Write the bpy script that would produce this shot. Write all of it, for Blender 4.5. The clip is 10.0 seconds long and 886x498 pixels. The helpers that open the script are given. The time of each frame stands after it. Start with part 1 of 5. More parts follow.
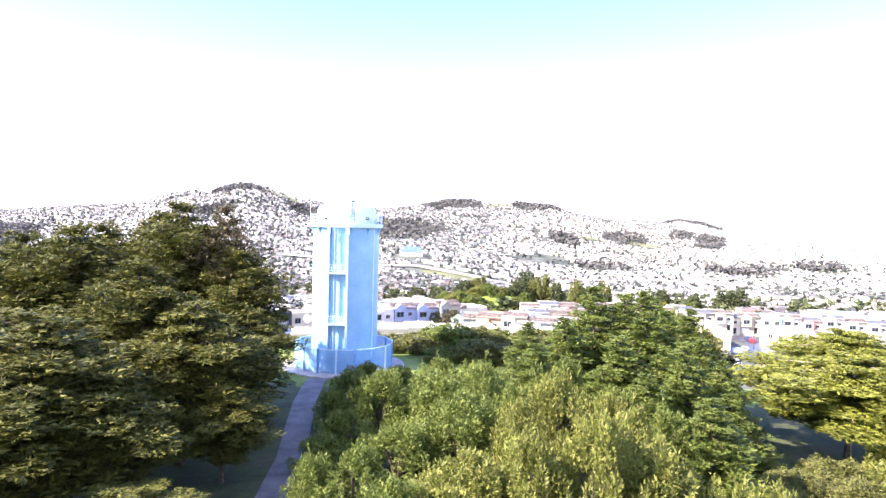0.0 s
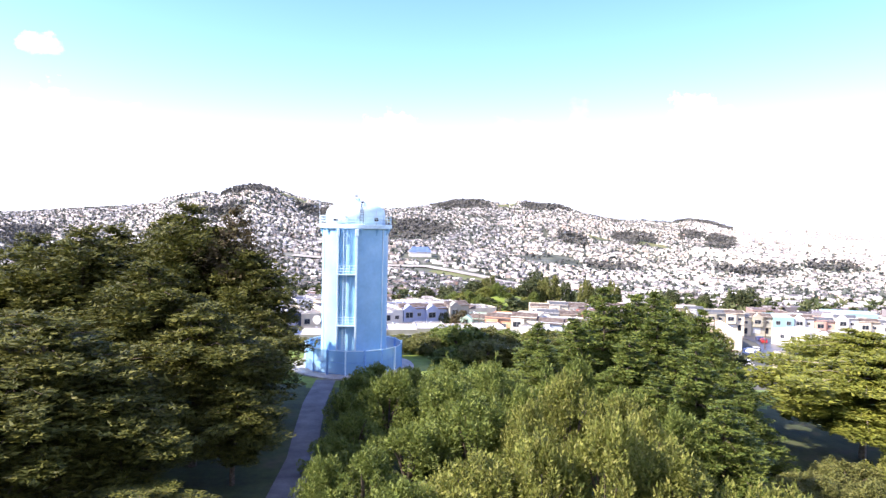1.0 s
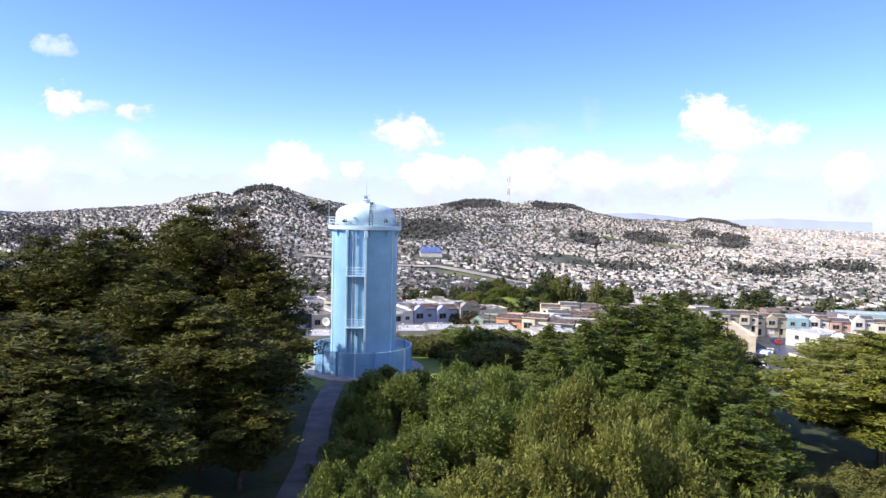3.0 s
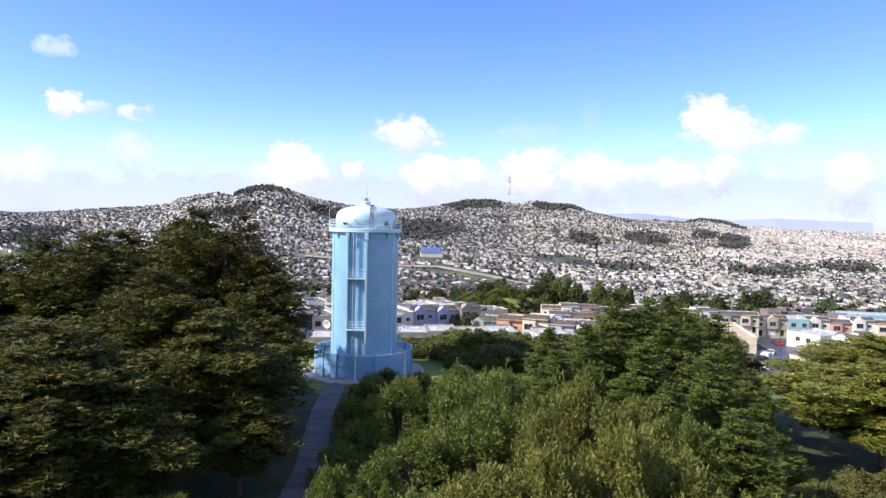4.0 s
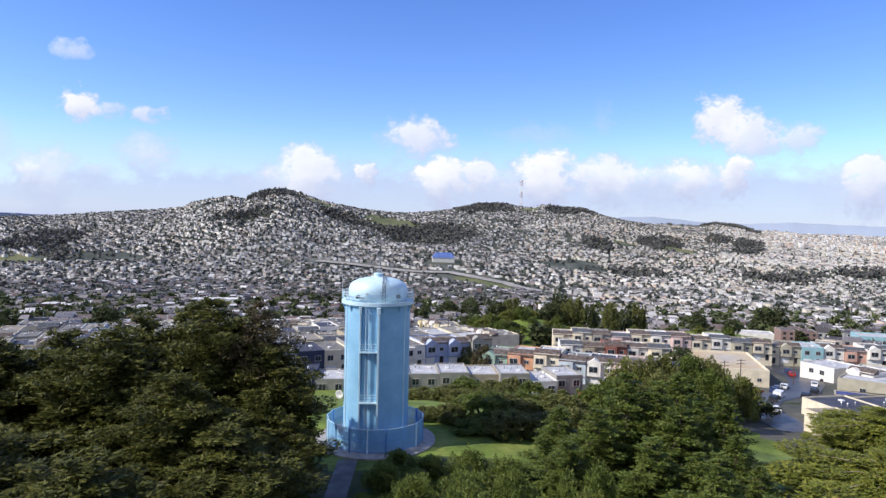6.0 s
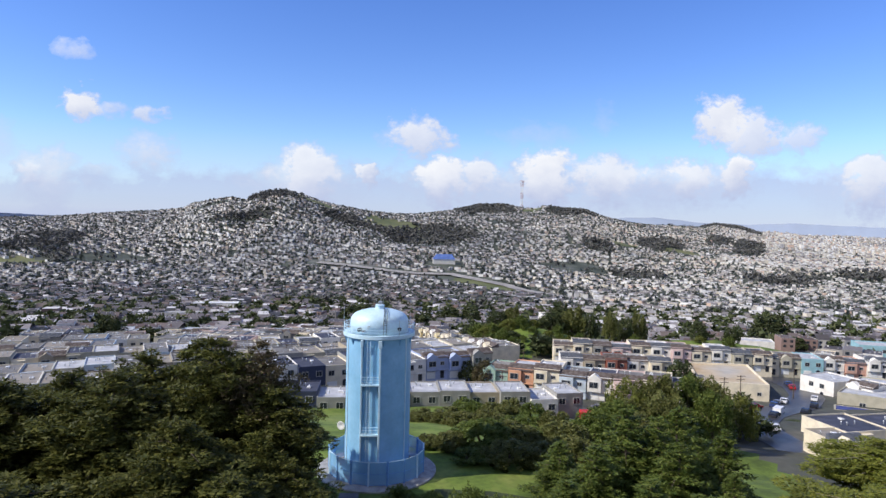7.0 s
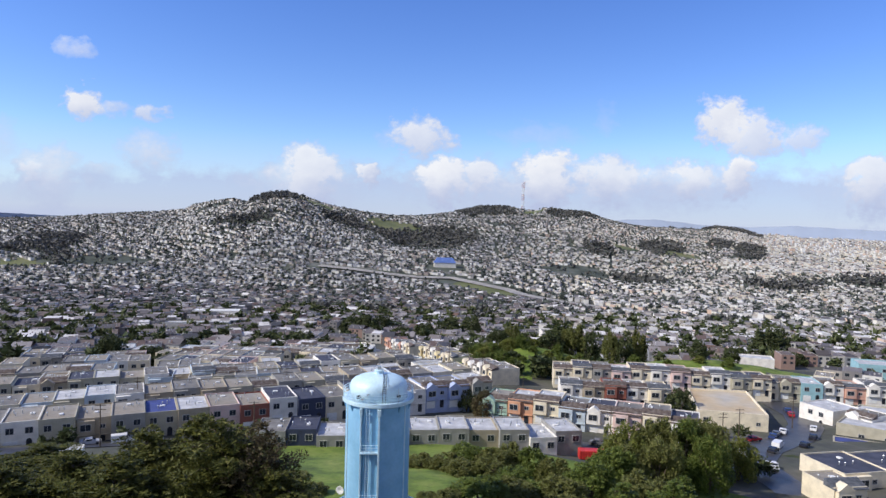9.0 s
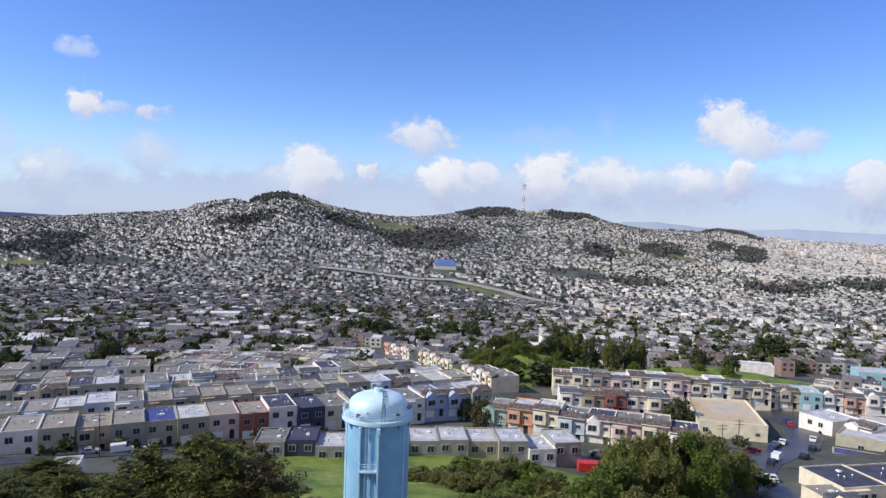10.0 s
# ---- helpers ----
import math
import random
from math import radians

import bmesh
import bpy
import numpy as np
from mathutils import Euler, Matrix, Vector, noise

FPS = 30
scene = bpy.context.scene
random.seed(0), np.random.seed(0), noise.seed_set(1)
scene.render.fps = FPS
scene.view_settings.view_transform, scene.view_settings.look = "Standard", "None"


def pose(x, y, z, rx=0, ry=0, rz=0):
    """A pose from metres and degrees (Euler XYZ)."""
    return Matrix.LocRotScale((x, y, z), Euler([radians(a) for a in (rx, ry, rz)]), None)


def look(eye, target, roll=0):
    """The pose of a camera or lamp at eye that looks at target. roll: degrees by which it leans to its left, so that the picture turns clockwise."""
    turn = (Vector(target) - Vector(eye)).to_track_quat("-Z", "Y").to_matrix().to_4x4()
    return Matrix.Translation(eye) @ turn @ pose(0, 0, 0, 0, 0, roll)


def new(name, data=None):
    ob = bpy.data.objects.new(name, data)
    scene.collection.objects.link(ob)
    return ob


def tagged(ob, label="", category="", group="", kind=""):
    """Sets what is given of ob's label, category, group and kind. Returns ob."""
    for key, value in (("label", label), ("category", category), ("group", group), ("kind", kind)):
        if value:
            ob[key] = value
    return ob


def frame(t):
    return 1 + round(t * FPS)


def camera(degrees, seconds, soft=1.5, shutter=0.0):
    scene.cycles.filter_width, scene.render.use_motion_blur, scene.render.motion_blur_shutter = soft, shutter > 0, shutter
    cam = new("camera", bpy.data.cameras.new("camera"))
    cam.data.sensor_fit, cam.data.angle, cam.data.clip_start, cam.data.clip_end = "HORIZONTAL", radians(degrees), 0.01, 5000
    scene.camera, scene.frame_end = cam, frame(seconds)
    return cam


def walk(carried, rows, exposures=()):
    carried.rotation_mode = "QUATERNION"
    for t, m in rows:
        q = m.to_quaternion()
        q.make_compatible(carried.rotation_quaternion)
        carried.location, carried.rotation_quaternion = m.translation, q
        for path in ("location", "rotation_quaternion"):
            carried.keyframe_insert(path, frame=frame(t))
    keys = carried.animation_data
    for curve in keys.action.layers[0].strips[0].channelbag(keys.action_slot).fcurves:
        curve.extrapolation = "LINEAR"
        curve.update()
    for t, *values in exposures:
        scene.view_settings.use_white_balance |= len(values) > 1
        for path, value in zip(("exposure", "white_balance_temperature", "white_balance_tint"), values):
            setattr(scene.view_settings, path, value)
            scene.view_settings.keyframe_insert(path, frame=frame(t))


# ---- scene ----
cam = camera(68.0, 10.0, soft=1.45)
PATH = [
    (0, (0.812, -88.399, 19.366), (1.085, -86.42, 19.285), 1.5),
    (0.5, (0.8, -88.01, 19.455), (1.066, -86.029, 19.375), 1.4),
    (1, (0.765, -88.196, 19.422), (1.012, -86.213, 19.341), 1.3),
    (1.5, (0.818, -88.227, 19.446), (1.059, -86.243, 19.364), 1.3),
    (2, (0.957, -87.929, 19.483), (1.191, -85.944, 19.402), 1.3),
    (2.5, (1.007, -87.721, 19.553), (1.222, -85.735, 19.471), 1.2),
    (4, (1.001, -87.505, 19.868), (1.213, -85.518, 19.787), 1.2),
    (4.5, (1.068, -87.614, 21.709), (1.271, -85.626, 21.627), 1.2),
    (5, (1.081, -87.649, 24.269), (1.272, -85.659, 24.191), 1.2),
    (5.5, (0.957, -87.785, 26.796), (1.136, -85.794, 26.719), 1.3),
    (7, (0.609, -88.415, 33.465), (0.783, -86.424, 33.388), 1.4),
    (7.5, (0.659, -88.447, 35.588), (0.83, -86.456, 35.509), 1.5),
    (8, (0.612, -88.57, 37.792), (0.781, -86.579, 37.715), 1.5),
    (8.5, (0.473, -88.487, 40.048), (0.642, -86.496, 39.967), 1.6),
    (9, (0.604, -88.565, 42.357), (0.775, -86.574, 42.28), 1.6),
    (9.5, (0.751, -88.626, 43.912), (0.921, -86.635, 43.837), 1.8),
    (10, (0.553, -88.502, 44.701), (0.723, -86.511, 44.627), 1.9),
]
EXPOSURES = [(0, 2.2, 6600, 20), (0.5, 1.9, 6600, 20), (1.0, 1.5, 6550, 18), (1.5, 1.2, 6500, 17), (2.0, 0.95, 6500, 15), (2.5, 0.68, 6500, 14), (4.0, 0.44, 6450, 13), (4.5, 0.38, 6400, 12), (5.5, 0.2, 6300, 11), (7.0, -0.05, 6200, 10), (8.0, -0.1, 6200, 10), (10, -0.1, 6200, 10)]
walk(cam, [(t, look(e, g, r)) for t, e, g, r in PATH], EXPOSURES)

# ---------------------------------------------------------------- light
SUN_AZ, SUN_EL = radians(259), radians(38)      # clockwise from +y
world = bpy.data.worlds.new("sky")
scene.world = world
world.use_nodes = True
wn, wl = world.node_tree.nodes, world.node_tree.links
wn.clear()


def wmath(op, a, b=None, clamp=False):
    n = wn.new("ShaderNodeMath")
    n.operation, n.use_clamp = op, clamp
    for i, v in enumerate((a, b)):
        if v is None:
            continue
        if isinstance(v, (int, float)):
            n.inputs[i].default_value = v
        else:
            wl.new(v, n.inputs[i])
    return n.outputs[0]


sky = wn.new("ShaderNodeTexSky")
sky.sky_type, sky.sun_disc = "NISHITA", False
sky.sun_elevation, sky.sun_rotation = SUN_EL, SUN_AZ
sky.altitude, sky.air_density, sky.dust_density, sky.ozone_density = 200, 1.0, 0.1, 4.0
tc = wn.new("ShaderNodeTexCoord")
sep = wn.new("ShaderNodeSeparateXYZ")
wl.new(tc.outputs["Generated"], sep.inputs[0])


def wnoise(vector, scale, detail, rough):
    n = wn.new("ShaderNodeTexNoise")
    n.inputs["Scale"].default_value, n.inputs["Detail"].default_value, n.inputs["Roughness"].default_value = scale, detail, rough
    wl.new(vector, n.inputs["Vector"])
    return n


def wmix(fac, a, b):
    n = wn.new("ShaderNodeMix")
    n.data_type = "RGBA"
    for key, v in (("Factor", fac), ("A", a), ("B", b)):
        if isinstance(v, tuple):
            n.inputs[key].default_value = (*v, 1)
        else:
            wl.new(v, n.inputs[key])
    return n.outputs["Result"]


# the northern sky on a flat chart: u to the right, v up
north = wmath("MAXIMUM", sep.outputs[1], 0.05)
u0, v0 = wmath("DIVIDE", sep.outputs[0], north), wmath("DIVIDE", sep.outputs[2], north)
ahead = wmath("MULTIPLY", wmath("SUBTRACT", sep.outputs[1], 0.15), 5.0, True)
chart = wn.new("ShaderNodeCombineXYZ")
wl.new(u0, chart.inputs[0])
wl.new(wmath("MULTIPLY", v0, 1.25), chart.inputs[1])
coarse, fine_ = wnoise(chart.outputs[0], 24.0, 7, 0.55), wnoise(chart.outputs[0], 75.0, 6, 0.6)
split = wn.new("ShaderNodeSeparateColor")
wl.new(coarse.outputs["Color"], split.inputs[0])
u1 = wmath("ADD", u0, wmath("MULTIPLY", wmath("SUBTRACT", split.outputs[0], 0.5), 0.085))
v1 = wmath("ADD", v0, wmath("MULTIPLY", wmath("SUBTRACT", split.outputs[1], 0.5), 0.055))
grain = wmath("SUBTRACT", fine_.outputs[0], 0.5)
# single cumulus clouds: place on the chart, half width, half height, thickness
CUMULUS = [(-0.453, 0.242, 0.030, 0.018, 0.5), (-0.443, 0.163, 0.033, 0.025, 1), (-0.407, 0.153, 0.032, 0.016, 0.6), (-0.349, 0.153, 0.029, 0.017, 0.75), (-0.35, 0.095, 0.050, 0.036, 0.6),
           (0.046, 0.132, 0.055, 0.034, 0.9), (0.008, 0.125, 0.03, 0.015, 0.4), (0.526, 0.172, 0.050, 0.046, 1), (0.575, 0.150, 0.068, 0.044, 0.9), (0.659, 0.148, 0.046, 0.030, 0.75),
           (0.332, 0.168, 0.022, 0.026, 0.3), (0.233, 0.138, 0.08, 0.024, 0.35), (-0.559, 0.103, 0.04, 0.04, 0.4)]
# heads of the low bank
HEADS = [(-0.116, 0.086, 0.054, 0.033, 0.9), (-0.159, 0.07, 0.04, 0.02, 0.55), (-0.029, 0.082, 0.016, 0.012, 0.9), (0.082, 0.082, 0.046, 0.022, 1), (0.138, 0.088, 0.028, 0.02, 0.9), (0.244, 0.092, 0.048, 0.030, 1),
         (0.342, 0.092, 0.066, 0.024, 0.85), (0.474, 0.095, 0.042, 0.020, 0.9), (0.551, 0.101, 0.033, 0.018, 1), (0.776, 0.103, 0.05, 0.032, 0.9), (-0.493, 0.073, 0.05, 0.03, 0.6), (-0.51, 0.066, 0.014, 0.016, 0.7),
         (-0.422, 0.067, 0.024, 0.011, 0.45), (0.16, 0.072, 0.17, 0.022, 0.55), (0.43, 0.083, 0.19, 0.020, 0.6), (-0.13, 0.062, 0.12, 0.022, 0.45), (0.74, 0.09, 0.12, 0.022, 0.4)]
total, lit = None, None
for k, (cu, cv, a, b, thick) in enumerate(CUMULUS + HEADS):
    du = wmath("DIVIDE", wmath("SUBTRACT", u1, cu), a)
    dv = wmath("DIVIDE", wmath("SUBTRACT", v1, cv), b)
    if k < len(CUMULUS):
        body = wmath("SUBTRACT", 1.0, wmath("ADD", wmath("MULTIPLY", du, du), wmath("MULTIPLY", dv, dv)))
    else:
        rise = wmath("MAXIMUM", dv, wmath("MULTIPLY", dv, -0.3))
        body = wmath("SUBTRACT", 1.0, wmath("ADD", wmath("MULTIPLY", du, du), wmath("MULTIPLY", rise, rise)))
    body = wmath("MULTIPLY", wmath("ADD", body, wmath("MULTIPLY", grain, 1.3)), 1.6 * thick, True)
    body = wmath("MULTIPLY", body, min(1.0, 0.25 + 0.75 * thick))
    side = wmath("ADD", 0.60 if k < len(CUMULUS) else 0.78, wmath("SUBTRACT", wmath("MULTIPLY", dv, 0.42), wmath("MULTIPLY", du, 0.22)), True)
    if total is None:
        total, lit = body, side
    else:
        lit = wmath("ADD", wmath("MULTIPLY", lit, wmath("SUBTRACT", 1.0, body)), wmath("MULTIPLY", side, body))
        total = wmath("MAXIMUM", total, body)
total = wmath("MULTIPLY", total, ahead)
# a hazy bank below, thinner upwards, all along the horizon
edge = wmath("ADD", 0.11, wmath("ADD", wmath("MULTIPLY", wmath("SUBTRACT", coarse.outputs[0], 0.5), 0.07), wmath("MULTIPLY", grain, 0.02)))
veil = wmath("MULTIPLY", wmath("SUBTRACT", edge, wmath("SUBTRACT", v0, wmath("MULTIPLY", u0, 0.025))), 20.0, True)
low = wmath("SUBTRACT", 1.0, wmath("MULTIPLY", wmath("ABSOLUTE", sep.outputs[2]), 8.0), True)
bank = wmath("MAXIMUM", wmath("MULTIPLY", wmath("MULTIPLY", veil, 0.82), ahead), wmath("MULTIPLY", low, 0.9))
# added broken cloud over the unseen sky behind the view, to whiten fill light
nz2 = wnoise(tc.outputs["Generated"], 3.0, 7, 0.5)
behind = wmath("MULTIPLY", wmath("SUBTRACT", 0.35, sep.outputs[1]), 2.0, True)
rest = wmath("MULTIPLY", wmath("MULTIPLY", wmath("SUBTRACT", nz2.outputs[0], 0.40), 6.0, True), behind)
deep = wn.new("ShaderNodeHueSaturation")
deep.inputs["Hue"].default_value, deep.inputs["Saturation"].default_value, deep.inputs["Value"].default_value = 0.519, 1.2, 1.25
wl.new(sky.outputs[0], deep.inputs["Color"])
haze = wmix(bank, deep.outputs[0], (3.4, 3.85, 5.4))
cloud = wmix(total, haze, wmix(lit, (3.6, 3.95, 5.2), (6.5, 6.45, 6.5)))
cloud = wmix(wmath("MULTIPLY", rest, 0.85), cloud, (3.5, 3.35, 3.25))
bg = wn.new("ShaderNodeBackground")
bg.inputs["Strength"].default_value = 0.15
wl.new(cloud, bg.inputs["Color"])
wo = wn.new("ShaderNodeOutputWorld")
wl.new(bg.outputs[0], wo.inputs[0])

sun = new("sun", bpy.data.lights.new("sun", "SUN"))
sun.data.energy, sun.data.angle, sun.data.color = 5.0, radians(0.5), (1.0, 0.91, 0.78)
sun.matrix_world = look((math.sin(SUN_AZ) * math.cos(SUN_EL) * 300, math.cos(SUN_AZ) * math.cos(SUN_EL) * 300, math.sin(SUN_EL) * 300), (0, 0, 0))


# ---------------------------------------------------------------- materials
def material(name, stops, scale=3.0, rough=0.8, bump=0.2, island=False, obj=False, metal=0.0, detail=6, fine=0.25, constant=False, translucent=0.0, bump_scale=None):
    """A procedural surface: a ramp of colours driven by noise, by the single piece or by the object, with fine grain and relief."""
    m = bpy.data.materials.new(name)
    m.use_nodes = True
    n, l = m.node_tree.nodes, m.node_tree.links
    bs = n["Principled BSDF"]
    co = n.new("ShaderNodeTexCoord")
    src = co.outputs["Object"]
    noise_a = n.new("ShaderNodeTexNoise")
    noise_a.inputs["Scale"].default_value, noise_a.inputs["Detail"].default_value = scale, detail
    l.new(src, noise_a.inputs["Vector"])
    ramp = n.new("ShaderNodeValToRGB")
    if constant:
        ramp.color_ramp.interpolation = "CONSTANT"
    els = ramp.color_ramp.elements
    lo, hi = (0.0, 1.0) if (island or obj) else (0.3, 0.7)
    while len(els) < len(stops):
        els.new(0.5)
    for i, c in enumerate(stops):
        k = i / len(stops) if constant else (lo + (hi - lo) * i / max(1, len(stops) - 1))
        els[i].position = k
        els[i].color = (*c, 1)
    if island:
        g = n.new("ShaderNodeNewGeometry")
        l.new(g.outputs["Random Per Island"], ramp.inputs[0])
    elif obj:
        g = n.new("ShaderNodeObjectInfo")
        l.new(g.outputs["Random"], ramp.inputs[0])
    else:
        l.new(noise_a.outputs[0], ramp.inputs[0])
    noise_b = n.new("ShaderNodeTexNoise")
    noise_b.inputs["Scale"].default_value, noise_b.inputs["Detail"].default_value = scale * 7, 4
    l.new(src, noise_b.inputs["Vector"])
    both = n.new("ShaderNodeMath")
    both.operation = "ADD"
    l.new(noise_a.outputs[0], both.inputs[0])
    l.new(noise_b.outputs[0], both.inputs[1])
    val = n.new("ShaderNodeMapRange")
    val.inputs["From Min"].default_value, val.inputs["From Max"].default_value = 0.6, 1.4
    val.inputs["To Min"].default_value, val.inputs["To Max"].default_value = 1 - fine, 1 + fine
    l.new(both.outputs[0], val.inputs[0])
    mul = n.new("ShaderNodeVectorMath")
    mul.operation = "SCALE"
    l.new(ramp.outputs[0], mul.inputs[0])
    l.new(val.outputs[0], mul.inputs["Scale"])
    l.new(mul.outputs[0], bs.inputs["Base Color"])
    bs.inputs["Roughness"].default_value, bs.inputs["Metallic"].default_value = rough, metal
    if bump:
        bu = n.new("ShaderNodeBump")
        bu.inputs["Strength"].default_value, bu.inputs["Distance"].default_value = bump, 0.05
        l.new(noise_b.outputs[0], bu.inputs["Height"])
        l.new(bu.outputs[0], bs.inputs["Normal"])
    if translucent:
        bs.inputs["Specular IOR Level"].default_value = 0.2
        tr = n.new("ShaderNodeBsdfTranslucent")
        l.new(mul.outputs[0], tr.inputs[0])
        mx = n.new("ShaderNodeMixShader")
        mx.inputs[0].default_value = translucent
        l.new(bs.outputs[0], mx.inputs[1])
        l.new(tr.outputs[0], mx.inputs[2])
        l.new(mx.outputs[0], n["Material Output"].inputs[0])
    return m


M = {}
M["grass"] = material("grass", [(0.075, 0.115, 0.014), (0.125, 0.185, 0.022), (0.17, 0.2, 0.04)], 0.16, 0.9, 0.6, fine=0.4)
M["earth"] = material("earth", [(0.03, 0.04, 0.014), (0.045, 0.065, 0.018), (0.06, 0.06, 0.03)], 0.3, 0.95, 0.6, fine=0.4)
M["town_ground"] = material("town_ground", [(0.05, 0.05, 0.05), (0.075, 0.08, 0.06), (0.09, 0.085, 0.075)], 0.05, 0.9, 0.2, fine=0.4)
M["hill_ground"] = material("hill_ground", [(0.04, 0.052, 0.034), (0.07, 0.082, 0.06), (0.12, 0.125, 0.11)], 0.012, 0.95, 0.0, fine=0.45)
# next two: foliage lightened and greyed, distance haze put into the colour
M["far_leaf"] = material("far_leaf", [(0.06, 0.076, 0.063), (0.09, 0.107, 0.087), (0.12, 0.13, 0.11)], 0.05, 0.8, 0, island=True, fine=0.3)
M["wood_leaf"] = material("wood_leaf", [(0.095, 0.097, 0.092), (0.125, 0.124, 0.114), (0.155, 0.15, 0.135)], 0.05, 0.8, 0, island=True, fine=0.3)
M["asphalt"] = material("asphalt", [(0.045, 0.045, 0.05), (0.07, 0.07, 0.075)], 0.4, 0.42, 0.2)
M["freeway"] = material("freeway", [(0.28, 0.265, 0.235), (0.37, 0.35, 0.32)], 0.05, 0.85, 0.0)
M["path"] = material("path_paving", [(0.09, 0.09, 0.1), (0.15, 0.15, 0.16)], 0.6, 0.8, 0.2)
M["concrete"] = material("concrete", [(0.3, 0.29, 0.27), (0.42, 0.41, 0.38)], 0.8, 0.85, 0.2)
M["bark"] = material("bark", [(0.06, 0.045, 0.03), (0.14, 0.11, 0.08)], 3, 0.95, 0.8, fine=0.4)
M["pale_bark"] = material("pale_bark", [(0.25, 0.2, 0.14), (0.42, 0.36, 0.28)], 3, 0.95, 0.6, fine=0.3)
M["pine_leaf"] = material("pine_leaf", [(0.044, 0.053, 0.012), (0.08, 0.089, 0.018), (0.14, 0.137, 0.03)], 0.35, 0.6, 0, island=True, fine=0.45, translucent=0.2)
M["cedar_leaf"] = material("cedar_leaf", [(0.064, 0.098, 0.021), (0.108, 0.146, 0.03), (0.178, 0.206, 0.047)], 0.35, 0.6, 0, island=True, fine=0.4, translucent=0.25)
M["cypress_leaf"] = material("cypress_leaf", [(0.115, 0.138, 0.023), (0.196, 0.218, 0.0345), (0.265, 0.265, 0.0517)], 0.35, 0.6, 0, island=True, fine=0.4, translucent=0.25)
M["shrub_leaf"] = material("shrub_leaf", [(0.086, 0.124, 0.027), (0.138, 0.178, 0.039), (0.2, 0.235, 0.06)], 0.5, 0.55, 0, island=True, fine=0.4, translucent=0.3)
M["olive_leaf"] = material("olive_leaf", [(0.122, 0.146, 0.031), (0.185, 0.206, 0.043), (0.255, 0.252, 0.076)], 0.5, 0.6, 0, island=True, fine=0.4, translucent=0.3)
M["brown_leaf"] = material("brown_leaf", [(0.07, 0.055, 0.03), (0.11, 0.085, 0.045), (0.10, 0.10, 0.04)], 0.5, 0.7, 0, island=True, fine=0.4, translucent=0.2)
M["moss_leaf"] = material("moss_leaf", [(0.098, 0.112, 0.031), (0.152, 0.165, 0.047), (0.205, 0.2, 0.07)], 0.35, 0.6, 0, island=True, fine=0.4, translucent=0.25)
M["town_leaf"] = material("town_leaf", [(0.04, 0.055, 0.022), (0.07, 0.09, 0.032), (0.1, 0.108, 0.048)], 0.2, 0.7, 0, island=True, fine=0.4, translucent=0.1)
M["tower"] = material("tower_paint", [(0.22, 0.46, 0.69), (0.255, 0.495, 0.72), (0.295, 0.53, 0.75)], 0.35, 0.42, 0.06, fine=0.1)
M["tower_pale"] = material("tower_pale_paint", [(0.52, 0.72, 0.84), (0.62, 0.79, 0.88)], 0.5, 0.45, 0.06, fine=0.12)
M["fence_post"] = material("fence_post_paint", [(0.12, 0.28, 0.55), (0.17, 0.36, 0.66)], 0.8, 0.5, 0.1)
M["dark_metal"] = material("dark_metal", [(0.02, 0.025, 0.035), (0.05, 0.055, 0.07)], 4, 0.5, 0.1, metal=0.4)
M["steel"] = material("steel", [(0.45, 0.47, 0.5), (0.6, 0.62, 0.64)], 4, 0.4, 0.1, metal=0.8)
M["white"] = material("white_paint", [(0.74, 0.74, 0.72), (0.82, 0.82, 0.8)], 2, 0.5, 0.05, fine=0.06)
M["window_frame"] = material("window_frame_paint", [(0.42, 0.41, 0.39), (0.52, 0.51, 0.49)], 2, 0.6, 0.05, fine=0.1)
M["glass"] = material("window_glass", [(0.015, 0.02, 0.028), (0.05, 0.06, 0.075)], 1.5, 0.08, 0, fine=0.3)
M["pitched"] = material("roof_tile", [(0.07, 0.055, 0.05), (0.13, 0.10, 0.085), (0.16, 0.15, 0.14)], 1.2, 0.85, 0.5, fine=0.35)
M["pitched_grey"] = material("roof_tile_grey", [(0.075, 0.085, 0.10), (0.13, 0.14, 0.16)], 1.2, 0.85, 0.5, fine=0.35)
M["roof_pale"] = material("roof_pale", [(0.38, 0.385, 0.39), (0.56, 0.565, 0.57)], 0.35, 0.7, 0.15, fine=0.2)
M["roof_grey"] = material("roof_grey", [(0.14, 0.135, 0.128), (0.21, 0.203, 0.19)], 0.35, 0.85, 0.2, fine=0.25)
M["roof_dark"] = material("roof_dark", [(0.0378, 0.045, 0.072), (0.0648, 0.0675, 0.0936)], 0.35, 0.8, 0.2, fine=0.25)
M["roof_blue"] = material("roof_blue_felt", [(0.045, 0.06, 0.19), (0.06, 0.08, 0.25)], 0.35, 0.7, 0.1, fine=0.2)
M["hall_roof"] = material("hall_roof_felt", [(0.5, 0.34, 0.17), (0.5, 0.41, 0.28), (0.40, 0.39, 0.36)], 0.05, 0.85, 0.2, fine=0.2)
M["roof_tan"] = material("roof_tan", [(0.22, 0.18, 0.135), (0.265, 0.235, 0.19), (0.24, 0.23, 0.21)], 0.12, 0.85, 0.2, fine=0.25)
# house tones, kept darker than east_wall partly to stand in for cloud shade
M["mid_wall"] = material("far_house_wall", [(0.5, 0.48, 0.44), (0.36, 0.33, 0.3), (0.26, 0.24, 0.225), (0.62, 0.61, 0.59), (0.2, 0.19, 0.19), (0.42, 0.37, 0.3), (0.27, 0.28, 0.3), (0.28, 0.19, 0.16), (0.5, 0.49, 0.46), (0.68, 0.66, 0.62)], 0.1, 0.85, 0, island=True, constant=True, fine=0.15)
